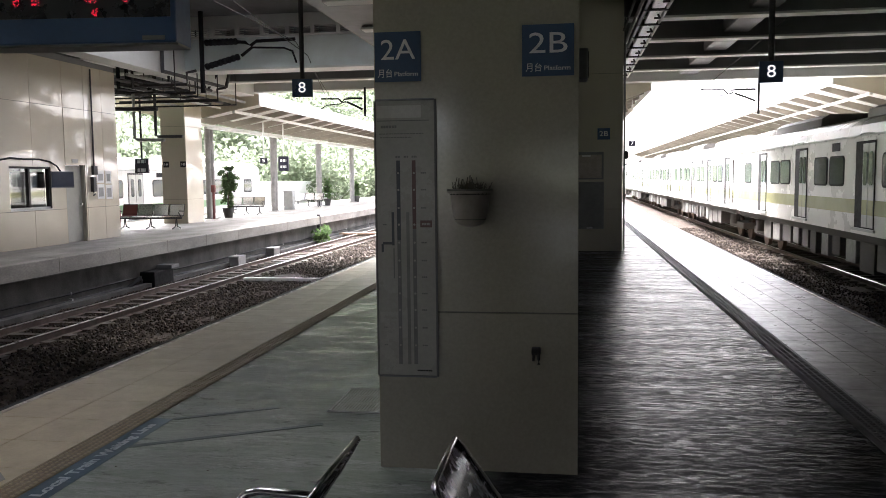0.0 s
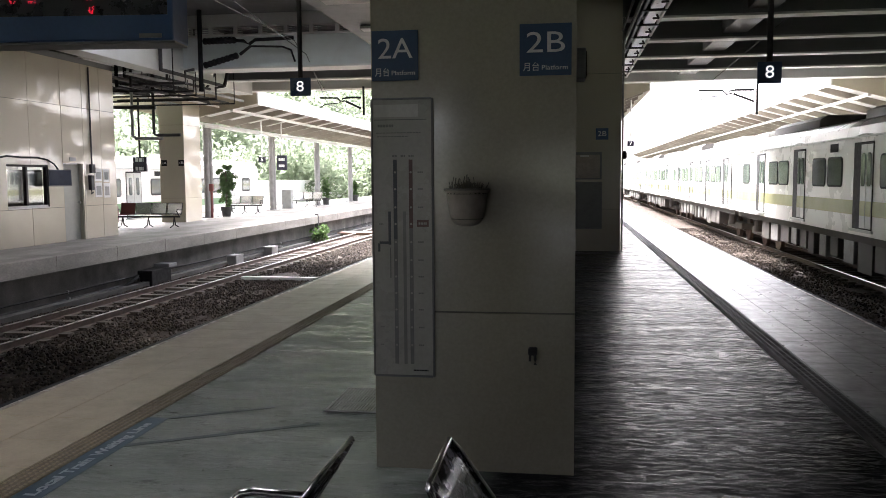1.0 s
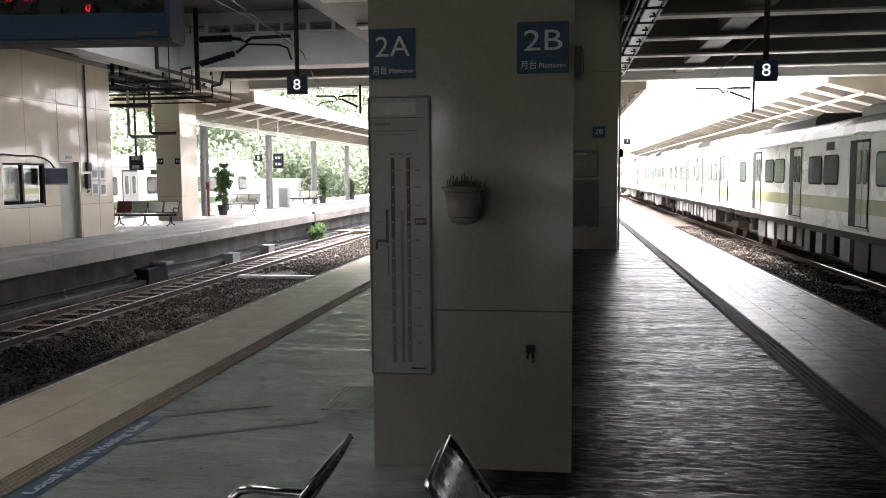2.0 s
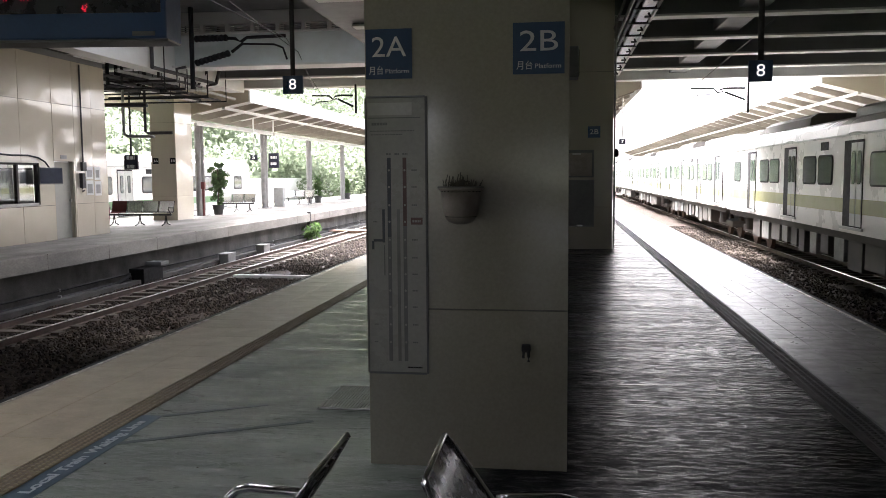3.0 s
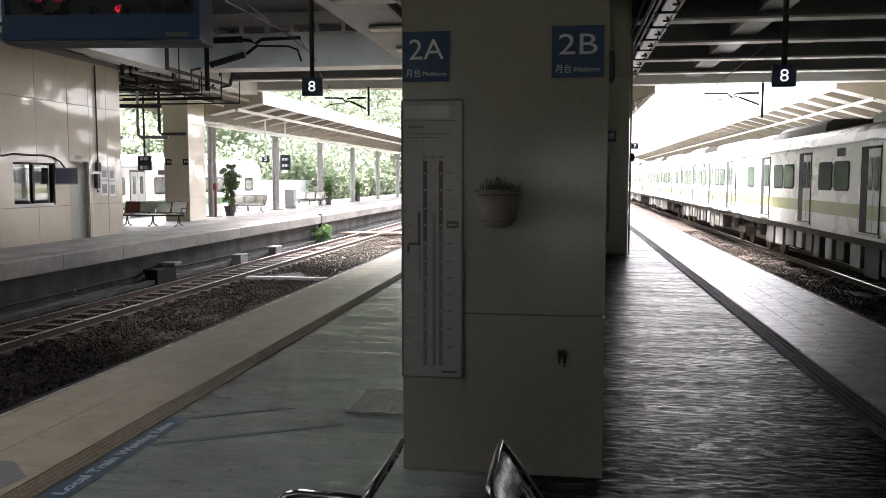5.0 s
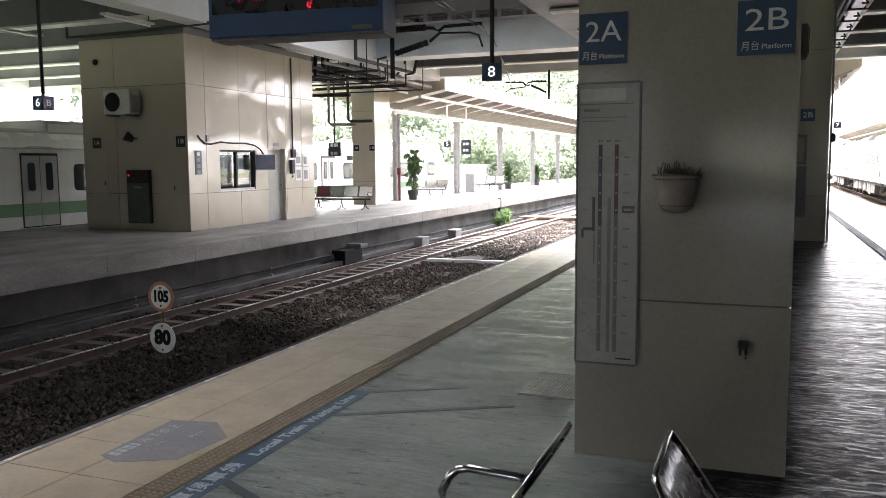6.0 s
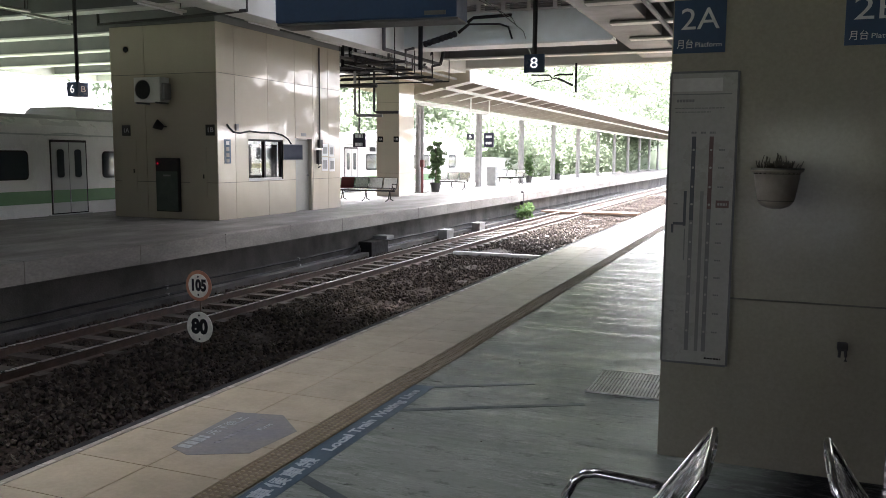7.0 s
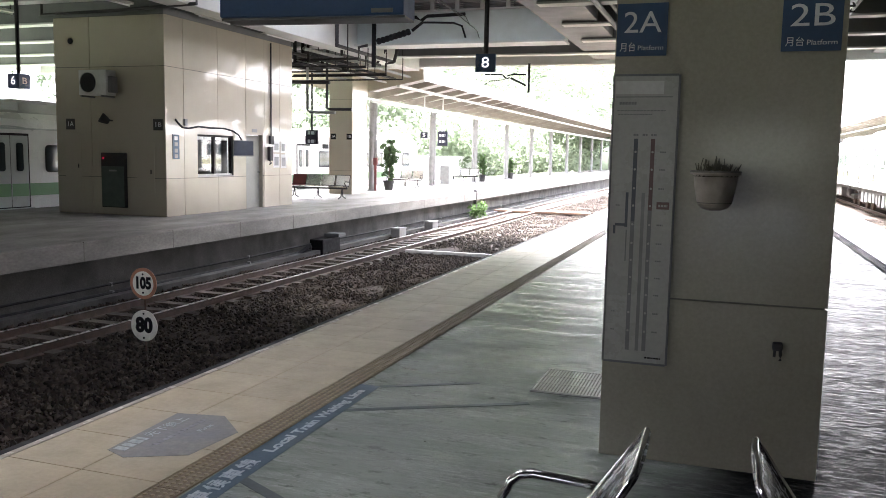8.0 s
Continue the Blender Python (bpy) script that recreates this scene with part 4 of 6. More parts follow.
def route_board():
    w, h = 0.325, 1.485
    b = thing("route_map_board", (-0.300, PY, 0.52), "tall white route map board in a thin frame on the pillar", "notice board")
    part("backing", box(-w / 2, w / 2, -0.012, -0.0005, 0, h), "steel_grey", b)
    part("sheet", box(-w / 2 + 0.006, w / 2 - 0.006, -0.014, -0.012, 0.006, h - 0.006), "board_sheet", b)
    for x in (-w / 2, w / 2):
        part("frame", box(x - 0.005, x + 0.005, -0.018, -0.0005, 0, h), "steel_grey", b)
    for z in (0, h):
        part("frame", box(-w / 2 + 0.005, w / 2 - 0.005, -0.018, -0.0005, z - 0.005, z + 0.005), "steel_grey", b)
    part("header_plate", box(-w / 2 + 0.012, w / 2 - 0.075, -0.0155, -0.014, h - 0.095, h - 0.03), "steel_white", b)
    part("rule", box(-w / 2 + 0.012, w / 2 - 0.03, -0.0155, -0.014, h - 0.112, h - 0.107), "ink_grey", b)

    def bar(fx, fz0, fz1, bw, material):
        x = -w / 2 + fx * w
        return part("route_line", box(x - bw / 2, x + bw / 2, -0.0155, -0.014, h * (1 - fz1), h * (1 - fz0)), material, b)

    bar(0.38, 0.215, 0.50, 0.020, "ink_blue")
    bar(0.38, 0.50, 0.955, 0.020, "ink_grey")
    bar(0.53, 0.40, 0.955, 0.017, "louvre_grey")
    bar(0.64, 0.215, 0.46, 0.020, "ink_red")
    bar(0.64, 0.46, 0.955, 0.020, "ink_grey")
    bar(0.28, 0.40, 0.52, 0.014, "ink_blue")
    bar(0.29, 0.53, 0.64, 0.006, "ink_grey")
    bar(0.10, 0.515, 0.545, 0.012, "ink_blue")
    part("route_line", box(-w / 2 + 0.035, -w / 2 + 0.085, -0.0155, -0.014, h * 0.483, h * 0.492), "ink_blue", b)
    for i, fz in enumerate((0.26, 0.32, 0.385, 0.445, 0.51, 0.575, 0.635, 0.695, 0.755, 0.82, 0.885)):
        for fx in (0.38, 0.64):
            part("stop", disc((-w / 2 + fx * w, -0.016, h * (1 - fz)), 0.006, 0.002, "y", None, 10), "board_sheet", b)
        bar_writing(b, facing(-w / 2 + 0.80 * w, -0.0142, h * (1 - fz), "s"), 0.03, 0.008, "ink_grey", i, 3)
        if i in (3, 4, 9, 10):
            bar_writing(b, facing(-w / 2 + 0.14 * w, -0.0142, h * (1 - fz), "s"), 0.022, 0.006, "ink_grey", i + 40, 2)
    part("here_mark", box(w / 2 - 0.085, w / 2 - 0.022, -0.016, -0.014, h * 0.545, h * 0.57), "ink_red", b)
    bar_writing(b, facing(w / 2 - 0.054, -0.0162, h * 0.557, "s"), 0.045, 0.012, "board_sheet", 3, 3)
    bar_writing(b, facing(-w / 2 + 0.075, -0.0142, h * 0.905, "s"), 0.085, 0.014, "ink_grey", 5, 6)
    bar_writing(b, facing(-0.02, -0.0142, h * 0.88, "s"), 0.24, 0.005, "ink_grey", 6, 14)
    bar_writing(b, facing(-0.05, -0.0142, h * 0.867, "s"), 0.17, 0.005, "ink_grey", 7, 10)
    bar_writing(b, facing(w / 2 - 0.07, -0.0142, h * 0.022, "s"), 0.08, 0.008, "black", 8, 5)
    for fx in (0.38, 0.52, 0.65):
        bar_writing(b, facing(-w / 2 + fx * w, -0.0142, h * 0.798, "s"), 0.028, 0.010, "ink_grey", int(fx * 100), 2)


route_board()


def wall_pot():
    p = thing("wall_planter", (0.058, PY - 0.115, 1.34), "terracotta-pink wall planter with withered plants on the pillar", "planter")
    part("pot", lathe([(0.03, 0.0), (0.062, 0.012), (0.078, 0.03), (0.080, 0.038), (0.084, 0.045), (0.098, 0.12), (0.104, 0.172), (0.118, 0.176), (0.118, 0.192), (0.108, 0.192), (0.104, 0.168)], (0, 0, 0)), "pot", p, smooth=True)
    part("band", lathe([(0.0815, 0.036), (0.0815, 0.041)], (0, 0, 0)), "gap_seal", p)
    part("rim", lathe([(0.1185, 0.184), (0.121, 0.186), (0.1185, 0.193)], (0, 0, 0)), "gap_seal", p)
    part("earth", disc((0, 0, 0.17), 0.104, 0.01, "z", None, 24), "soil", p)
    part("hanger", box(-0.03, 0.03, 0.09, 0.1145, 0.10, 0.17), "pot", p)
    r = random.Random(3)
    bm = None
    for i in range(85):
        a, d = r.uniform(0, math.tau), r.uniform(0.0, 0.1)
        x, y = d * math.cos(a), d * math.sin(a)
        hgt = r.uniform(0.03, 0.06) if i > 12 else r.uniform(0.06, 0.095)
        lean = r.uniform(-0.02, 0.02)
        bm = tube([(x, y, 0.17), (x + lean * 0.4, y + 0.005, 0.17 + hgt * 0.5), (x + lean, y, 0.17 + hgt)], 0.0022 if i > 9 else 0.003, bm, 5)
    part("dry_stem", bm, "withered", p, "dry brown stems")
    part("foliage", leaf_mesh(r, 60), "withered", p)


def leaf_mesh(r, n):
    bm = bmesh.new()
    for i in range(n):
        a, d = r.uniform(0, math.tau), r.uniform(0.0, 0.095)
        c = Vector((d * math.cos(a), d * math.sin(a), 0.175 + r.uniform(0, 0.045)))
        u = Vector((r.uniform(-1, 1), r.uniform(-1, 1), r.uniform(-0.2, 1))).normalized() * 0.016
        v = u.cross(Vector((r.uniform(-1, 1), 1, r.uniform(-1, 1)))).normalized() * 0.004
        bm.faces.new([bm.verts.new(c - u), bm.verts.new(c + v), bm.verts.new(c + u), bm.verts.new(c - v)])
    return bm


wall_pot()

tap = thing("wall_tap", (0.392, PY, 0.655), "small dark wall tap on the pillar", "tap")
part("body", box(-0.024, 0.024, -0.05, -0.0005, 0.0, 0.04, 0.01), "steel_dark", tap)
part("spout", tube([(0.012, -0.045, 0.01), (0.014, -0.052, -0.02), (0.014, -0.052, -0.045)], 0.008), "steel_dark", tap)
part("handle", tube([(-0.012, -0.04, 0.01), (-0.014, -0.045, -0.03)], 0.007), "steel_dark", tap)
spk = thing("wall_speaker", (PX1, 5.35, 2.16), "small grey box loudspeaker on the pillar's side", "speaker")
part("case", box(0.0005, 0.06, -0.09, 0.09, 0.0, 0.18, 0.01), "steel_grey", spk)
part("grille", box(0.06, 0.064, -0.07, 0.07, 0.02, 0.16), "black", spk)
clip = thing("cable_clip", (PX0, 4.88, 0.88), "small chrome clip on the pillar's edge", "clip")
part("plate", box(-0.012, -0.0005, -0.015, 0.015, -0.03, 0.03, 0.003), "chrome", clip)
part("knob", disc((-0.016, 0, 0.0), 0.01, 0.012, "x", None, 12), "chrome", clip)

# second pillar
sg = thing("pillar_sign", (1.27, 18.18, 2.485), "small navy 2B sign on the further pillar", "sign")
part("plate", box(-0.13, 0.13, -0.01, -0.0005, -0.12, 0.12), "navy", sg)
lettering("letters", "2B", 0.15, "white_letter", facing(0, -0.0105, 0, "s"), sg, width=0.18)
nb = thing("notice_case", (0.80, 18.18, 1.53), "grey framed notice case on the further pillar", "notice board")
part("case", box(-0.45, 0.47, -0.05, -0.0005, 0, 0.58, 0.006), "steel_grey", nb)
part("sheet", box(-0.42, 0.43, -0.053, -0.05, 0.03, 0.52), "pot", nb)
part("label", box(0.02, 0.2, -0.055, -0.053, 0.48, 0.51), "paper", nb)
hyd = thing("hose_cabinet", (0.82, 18.18, 0.48), "grey steel hose cabinet set on the pillar's face", "cabinet")
part("body", box(-0.45, 0.46, -0.03, -0.0005, 0, 1.0, 0.004), "steel_grey", hyd)
part("door", box(-0.42, 0.43, -0.036, -0.03, 0.03, 0.97, 0.003), "steel_grey", hyd)
part("handle", box(0.1, 0.22, -0.05, -0.036, 0.01, 0.03), "chrome", hyd)
cd = thing("conduit_pipe", (1.685, 18.3, 0), "grey vertical conduit with a lamp beside the pillar", "pipe")
part("pipe", tube([(0.02, 0, 0.002), (0.02, 0, 4.9)], 0.022), "steel_grey", cd)
part("lamp", lathe([(0.02, 0.0), (0.05, 0.03), (0.05, 0.14), (0.02, 0.18)], (0.06, -0.02, 1.95), 12), "steel_dark", cd)


# ---- waiting benches in front of the pillar ----
def waiting_bench(face, seats, label):
    """A row of steel seats along y, its far end at y = 0, reclining; face -1 looks to -x, +1 to +x. x = 0 is the back's top edge."""
    b = thing("waiting_bench", (0, 0, 0), label, "bench", "benches by the pillar")
    pitch = 0.56
    for i in range(seats):
        y1 = -0.03 - i * pitch
        y0 = y1 - 0.50
        # one bent sheet: back then seat, with rounded top corners
        prof = [(0.0, 0.805), (0.065, 0.70), (0.165, 0.55), (0.215, 0.475), (0.255, 0.44), (0.33, 0.425), (0.54, 0.44), (0.64, 0.455), (0.67, 0.435)]
        bm = bmesh.new()
        n = 10
        rows = []
        for j in range(n + 1):
            v = j / n
            row = []
            for k, (px, pz) in enumerate(prof):
                inset = 0.0
                if k == 0:
                    inset = 0.055
                elif k == 1:
                    inset = 0.012
                yy = y0 + inset + (y1 - y0 - 2 * inset) * v
                dish = 0.018 * math.sin(math.pi * v)
                row.append(bm.verts.new((face * (px - dish * (0.3 if k < 4 else 0)), yy, pz - dish * (1 if k >= 4 else 0))))
            rows.append(row)
        for a, c in zip(rows, rows[1:]):
            for k in range(len(prof) - 1):
                bm.faces.new((a[k], a[k + 1], c[k + 1], c[k]))
        bmesh.ops.recalc_face_normals(bm, faces=bm.faces)
        geom = bmesh.ops.extrude_face_region(bm, geom=bm.faces[:])
        vs = [g for g in geom["geom"] if isinstance(g, bmesh.types.BMVert)]
        bmesh.ops.translate(bm, verts=vs, vec=(-face * 0.010, 0, -0.004))
        bmesh.ops.recalc_face_normals(bm, faces=bm.faces)
        part("seat", bm, "seat_steel", b, "dark polished perforated steel seat", smooth=True)
        # chrome edging round the back
        edge = [(face * 0.255, y1, 0.44), (face * 0.215, y1, 0.475), (face * 0.165, y1, 0.55), (face * 0.065, y1 - 0.012, 0.70), (face * 0.016, y1 - 0.035, 0.78), (0.0, y1 - 0.065, 0.808)]
        other = [(x, y0 + (y1 - y), z) for x, y, z in edge]
        part("edging", tube(edge + other[::-1], 0.009, None, 8), "chrome", b, "chrome tube edging", smooth=True)
        part("bracket", tube([(face * 0.165, y0 - 0.028, 0.54), (face * 0.13, y0 + 0.02, 0.60)], 0.011), "chrome", b)
    length = seats * pitch + 0.06
    part("beam", tube([(face * 0.36, 0.02, 0.36), (face * 0.36, -length, 0.36)], 0.03, None, 12), "steel_dark", b)
    for y in (0.0, -length + 0.04):
        arm = [(face * 0.15, y, 0.575), (face * 0.19, y, 0.582), (face * 0.35, y, 0.590), (face * 0.39, y, 0.582), (face * 0.42, y, 0.555), (face * 0.45, y, 0.50), (face * 0.44, y, 0.40), (face * 0.36, y, 0.36)]
        part("armrest", tube(arm, 0.016, None, 12), "chrome", b, "bent chrome armrest", smooth=True)
        leg = [(face * 0.02, y - 0.1, 0.015), (face * 0.26, y - 0.1, 0.06), (face * 0.36, y - 0.1, 0.34), (face * 0.46, y - 0.1, 0.06), (face * 0.58, y - 0.1, 0.015)]
        part("leg", tube(leg, 0.02, None, 10), "chrome", b)
    return b


wb = waiting_bench(-1, 3, "chrome and dark steel waiting bench facing the western track")
wb.location = (-0.070, 2.76, 0)
wb = waiting_bench(1, 3, "chrome and dark steel waiting bench backing onto another")
wb.location = (0.225, 2.79, 0)


def small_bench(at, seats, turn, label):
    """A seat row seen from afar."""
    b = thing("platform_bench", at, label, "bench", "benches on the far platform")
    for i in range(seats):
        y = (i - (seats - 1) / 2) * 0.56
        part("seat", extrude([(0.0, 0.80), (0.1, 0.46), (0.16, 0.42), (0.52, 0.44), (0.52, 0.425), (0.15, 0.40), (0.08, 0.45), (-0.02, 0.80)], "y", y - 0.25, y + 0.25), "red_paint" if not i and seats == 4 else "chrome", b)
        for e in (y - 0.262, y + 0.262):
            part("edging", tube([(-0.01, e, 0.80), (0.10, e, 0.45), (0.16, e, 0.41), (0.53, e, 0.43)], 0.013, None, 6), "steel_dark", b)
        part("edging", tube([(-0.01, y - 0.26, 0.805), (-0.01, y + 0.26, 0.805)], 0.013, None, 6), "steel_dark", b)
    ln = seats * 0.56
    part("beam", tube([(0.27, -ln / 2, 0.36), (0.27, ln / 2, 0.36)], 0.03), "steel_dark", b)
    for y in (-ln / 2 + 0.2, 0.0, ln / 2 - 0.2):
        part("leg", tube([(0.0, y, 0.015), (0.2, y, 0.08), (0.27, y, 0.35), (0.36, y, 0.08), (0.56, y, 0.015)], 0.022), "steel_dark", b)
    for y in (-ln / 2, ln / 2):
        part("armrest", tube([(0.1, y, 0.58), (0.45, y, 0.6), (0.5, y, 0.55), (0.3, y, 0.36)], 0.018), "steel_dark", b)
    b.rotation_euler = (0, 0, radians(turn))
    return b


small_bench((-13.3, 26.4, 0), 4, -90, "four-seat steel bench beside the platform office")
small_bench((-14.3, 37.2, 0), 3, -90, "three-seat steel bench under the canopy")
small_bench((-14.3, 46.5, 0), 3, -90, "three-seat steel bench further under the canopy")
rb = thing("red_bin", (-14.68, 26.3, 0), "small dark red bin beside the bench", "bin")
part("body", lathe([(0.16, 0.002), (0.19, 0.3), (0.2, 0.62), (0.17, 0.66)], (0, 0, 0), 16), "red_paint", rb)
part("lid", lathe([(0.2, 0.66), (0.16, 0.72), (0.05, 0.74)], (0, 0, 0), 16), "red_paint", rb)
ub = thing("utility_box", (-14.3, 42.9, 0), "pale grey utility cabinet on the far platform", "cabinet")
part("body", box(-0.25, 0.25, -0.2, 0.2, 0.002, 1.0, 0.02), "louvre_grey", ub)
part("door", box(0.25, 0.258, -0.17, 0.17, 0.06, 0.95), "louvre_grey", ub)
ex = thing("extinguisher_post", (-14.02, 32.75, 0), "red extinguisher post beside the canopy post", "extinguisher")
part("post", tube([(0, 0, 0.002), (0, 0, 1.25)], 0.05), "red_paint", ex)
part("head", box(-0.08, 0.08, -0.06, 0.06, 1.1, 1.4, 0.01), "red_paint", ex)


def potted_tree(at, h, spread, seed, label):
    t = thing("potted_tree", at, label, "plant")
    part("pot", lathe([(0.17, 0.002), (0.24, 0.4), (0.25, 0.42), (0.21, 0.4)], (0, 0, 0), 16), "dark_concrete", t)
    part("trunk", tube([(0, 0, 0.35), (0.03, 0.02, h * 0.5), (0.0, 0.0, h * 0.9)], 0.03), "bark", t)
    r = random.Random(seed)
    cs = [(r.gauss(0, spread * 0.42), r.gauss(0, spread * 0.42), h * min(1.0, max(0.2, r.gauss(0.62, 0.2)))) for i in range(70)]
    leaf_cloud("crown", cs, [spread * 0.32] * 70, 45, 0.055, seed, "leaf_pot", t)


potted_tree((-13.8, 33.7, 0), 2.15, 0.32, 11, "leafy potted tree beside the canopy post")
potted_tree((-14.0, 49.0, 0), 1.6, 0.2, 12, "potted shrub further along the platform")
potted_tree((-14.1, 56.4, 0), 1.4, 0.16, 13, "potted shrub by a canopy post")

# ---- passenger display over the platform ----
led = thing("passenger_display", (-2.49, 5.16, 2.455), "blue hanging passenger display with red lit characters", "display")
led.rotation_euler = (0, 0, radians(6))
part("case", box(-0.63, 0.63, 0.0, 0.28, 0, 0.52, 0.012), "display_blue", led)
part("screen", box(-0.60, 0.60, -0.004, -0.0005, 0.155, 0.47), "led_face", led)
part("bracket", box(0.42, 0.56, -0.012, -0.0005, 0.015, 0.04), "steel_grey", led)
for x in (-0.5, 0.56):
    part("hanger", tube([(x, 0.14, 0.52), (x, 0.14, 4.14)], 0.035), "steel_dark", led)
part("lower_trim", box(-0.63, 0.63, 0.03, 0.25, -0.014, 0.0), "steel_grey", led)
r = random.Random(21)
GLYPHS = ((-0.40, 0.235, 3), (-0.28, 0.235, 4), (0.06, 0.245, 7), (0.10, 0.165, 3), (0.30, 0.24, 2))
for gx, gz, n in GLYPHS:
    bm = None
    for i in range(n * 5):
        x, z = gx + r.randrange(n + 2) * 0.0085, gz + r.randrange(6) * 0.0085
        bm = box(x, x + 0.006, -0.006, -0.004, z, z + 0.006, 0, bm)
    part("lit_character", bm, "led_red", led, "red lit dots")


# ---- hanging signs ----
def hanging_sign(at, text, w, h, rod_top, label, side_text="", depth=0.05, face="navy", name="hanging_sign"):
    s = thing(name, at, label, "sign")
    part("panel", box(-w / 2, w / 2, -depth / 2, depth / 2, -h / 2, h / 2, 0.006), face, s)
    if text:
        lettering("number", text, h * 0.82, "lit_digit", facing(0, -depth / 2 - 0.001, 0, "s"), s, width=w * 0.36)
    if side_text:
        lettering("letter", side_text, h * 0.62, "white_letter", facing(w / 2 + 0.001, 0, 0, "e"), s, width=depth * 0.4)
    part("rod", tube([(0, 0, h / 2), (0, 0, rod_top - at[2])], 0.035 if h > 0.24 else 0.025, None, 10), "steel_dark" if rod_top > 4.6 else "steel_white", s)
    return s


hanging_sign((-3.265, 11.97, 2.91), "8", 0.30, 0.26, 6.58, "navy hanging car-position sign reading 8 on a dark rod")
hanging_sign((2.895, 10.6, 2.79), "8", 0.27, 0.25, 6.58, "dark hanging car-position sign reading 8 on a rod")
hanging_sign((3.0, 34.0, 2.88), "7", 0.26, 0.23, 4.6, "small hanging sign reading 7 under the canopy", face="sign_dark")
hanging_sign((-12.02, 12.1, 2.75), "6", 0.26, 0.26, 6.58, "dark box sign reading 6 and B on a rod", "B", 0.26)
hanging_sign((-13.0, 35.9, 2.45), "5", 0.34, 0.26, 4.25, "small hanging sign reading 5 under the canopy", face="sign_dark")
for at in ((-13.0, 38.5, 2.36), (-14.0, 27.0, 2.12)):
    s = hanging_sign(at, "", 0.5, 0.70 if at[1] > 30 else 0.5, 4.25 if at[1] > 30 else 6.58, "hanging dark purple sign with white writing", "", 0.08, face="sign_dark")
    for k in (-1, 1):
        bar_writing(s, facing(0, -0.0405, k * 0.15, "s"), 0.3, 0.12, "white_letter", 2 + k, 2)
for x in (-14.29, -13.62):
    s = thing("column_sign", (x, 29.3, 2.2), "small black platform sign on the cream column", "sign")
    part("plate", box(-0.11, 0.11, -0.012, -0.0005, -0.11, 0.11), "black", s)
    lettering("letters", "1A" if x < -14 else "1B", 0.13, "white_letter", facing(0, -0.0125, 0, "s"), s, width=0.14)


# ---- things on and in the office ----
def plate_sign(name, m, w, h, face, text, label, cat="sign"):
    s = thing(name, m.translation, label, cat)
    own = box(-w / 2, w / 2, -h / 2, h / 2, 0.0005, 0.012)
    rot = m.to_3x3().to_4x4()
    bmesh.ops.transform(own, matrix=rot, verts=own.verts)
    part("plate", own, face, s)
    if text:
        lettering("letters", text, h * 0.62, "white_letter", rot @ Matrix.Translation((0, 0, 0.0135)), s, width=w * 0.62)
    return s


plate_sign("wall_sign", facing(-15.02, OY, 2.15, "s"), 0.26, 0.26, "steel_dark", "1A", "dark 1A sign on the office wall")
plate_sign("wall_sign", facing(-12.48, OY, 2.15, "s"), 0.26, 0.26, "steel_dark", "1B", "dark 1B sign on the office wall")
s = plate_sign("direction_sign", facing(OX, 16.91, 1.65, "e"), 0.25, 0.58, "blue_tape", "", "grey-blue vertical direction sign with pale pictograms")
for k, z in enumerate((0.2, 0.06, -0.09, -0.22)):
    part("pictogram", box(0.0125, 0.0145, -0.06, 0.06, z - 0.045, z + 0.045), "louvre_grey" if k else "white_letter", s)

win = thing("office_window", (OX - 0.08, (W0 + W1) / 2, WZ0), "aluminium sliding window with clear panes in the office wall", "window")
ww, wh = W1 - W0, WZ1 - WZ0
for y0, y1, z0, z1 in ((-ww / 2, ww / 2, 0, 0.05), (-ww / 2, ww / 2, wh - 0.05, wh), (-ww / 2, -ww / 2 + 0.05, 0.05, wh - 0.05), (ww / 2 - 0.05, ww / 2, 0.05, wh - 0.05), (-0.05, 0.03, 0.05, wh - 0.05)):
    part("frame", box(-0.05, 0.04, y0 + 0.001, y1 - 0.001, z0 + 0.001, z1 - 0.001), "steel_white" if z0 == 0 else "steel_dark", win)
for y0, y1 in ((-ww / 2 + 0.05, -0.05), (0.03, ww / 2 - 0.05)):
    pn = part("pane", box(-0.004, 0.004, y0, y1, 0.05, wh - 0.05), "clear_glass", win)
    pn.visible_shadow = False
part("sill", box(0.04, 0.085, -ww / 2, ww / 2, -0.02, 0.0), "steel_white", win)
cab = thing("office_cabinet", (OX - 0.55, 19.05, 0), "dark filing cabinet inside the office", "cabinet")
part("body", box(-0.22, 0.22, -0.3, 0.5, 0.002, 1.85, 0.01), "steel_dark", cab)
part("door", box(0.22, 0.235, -0.28, 0.48, 0.1, 1.8), "steel_grey", cab)
desk = thing("office_desk", (OX - 0.6, 18.2, 0), "pale office desk under the window", "desk")
part("top", box(-0.35, 0.35, -0.55, 0.5, 0.72, 0.76), "paper", desk)
part("side", box(-0.35, 0.35, -0.53, -0.5, 0.002, 0.72), "paper", desk)
part("side", box(-0.35, 0.35, 0.45, 0.48, 0.002, 0.72), "paper", desk)

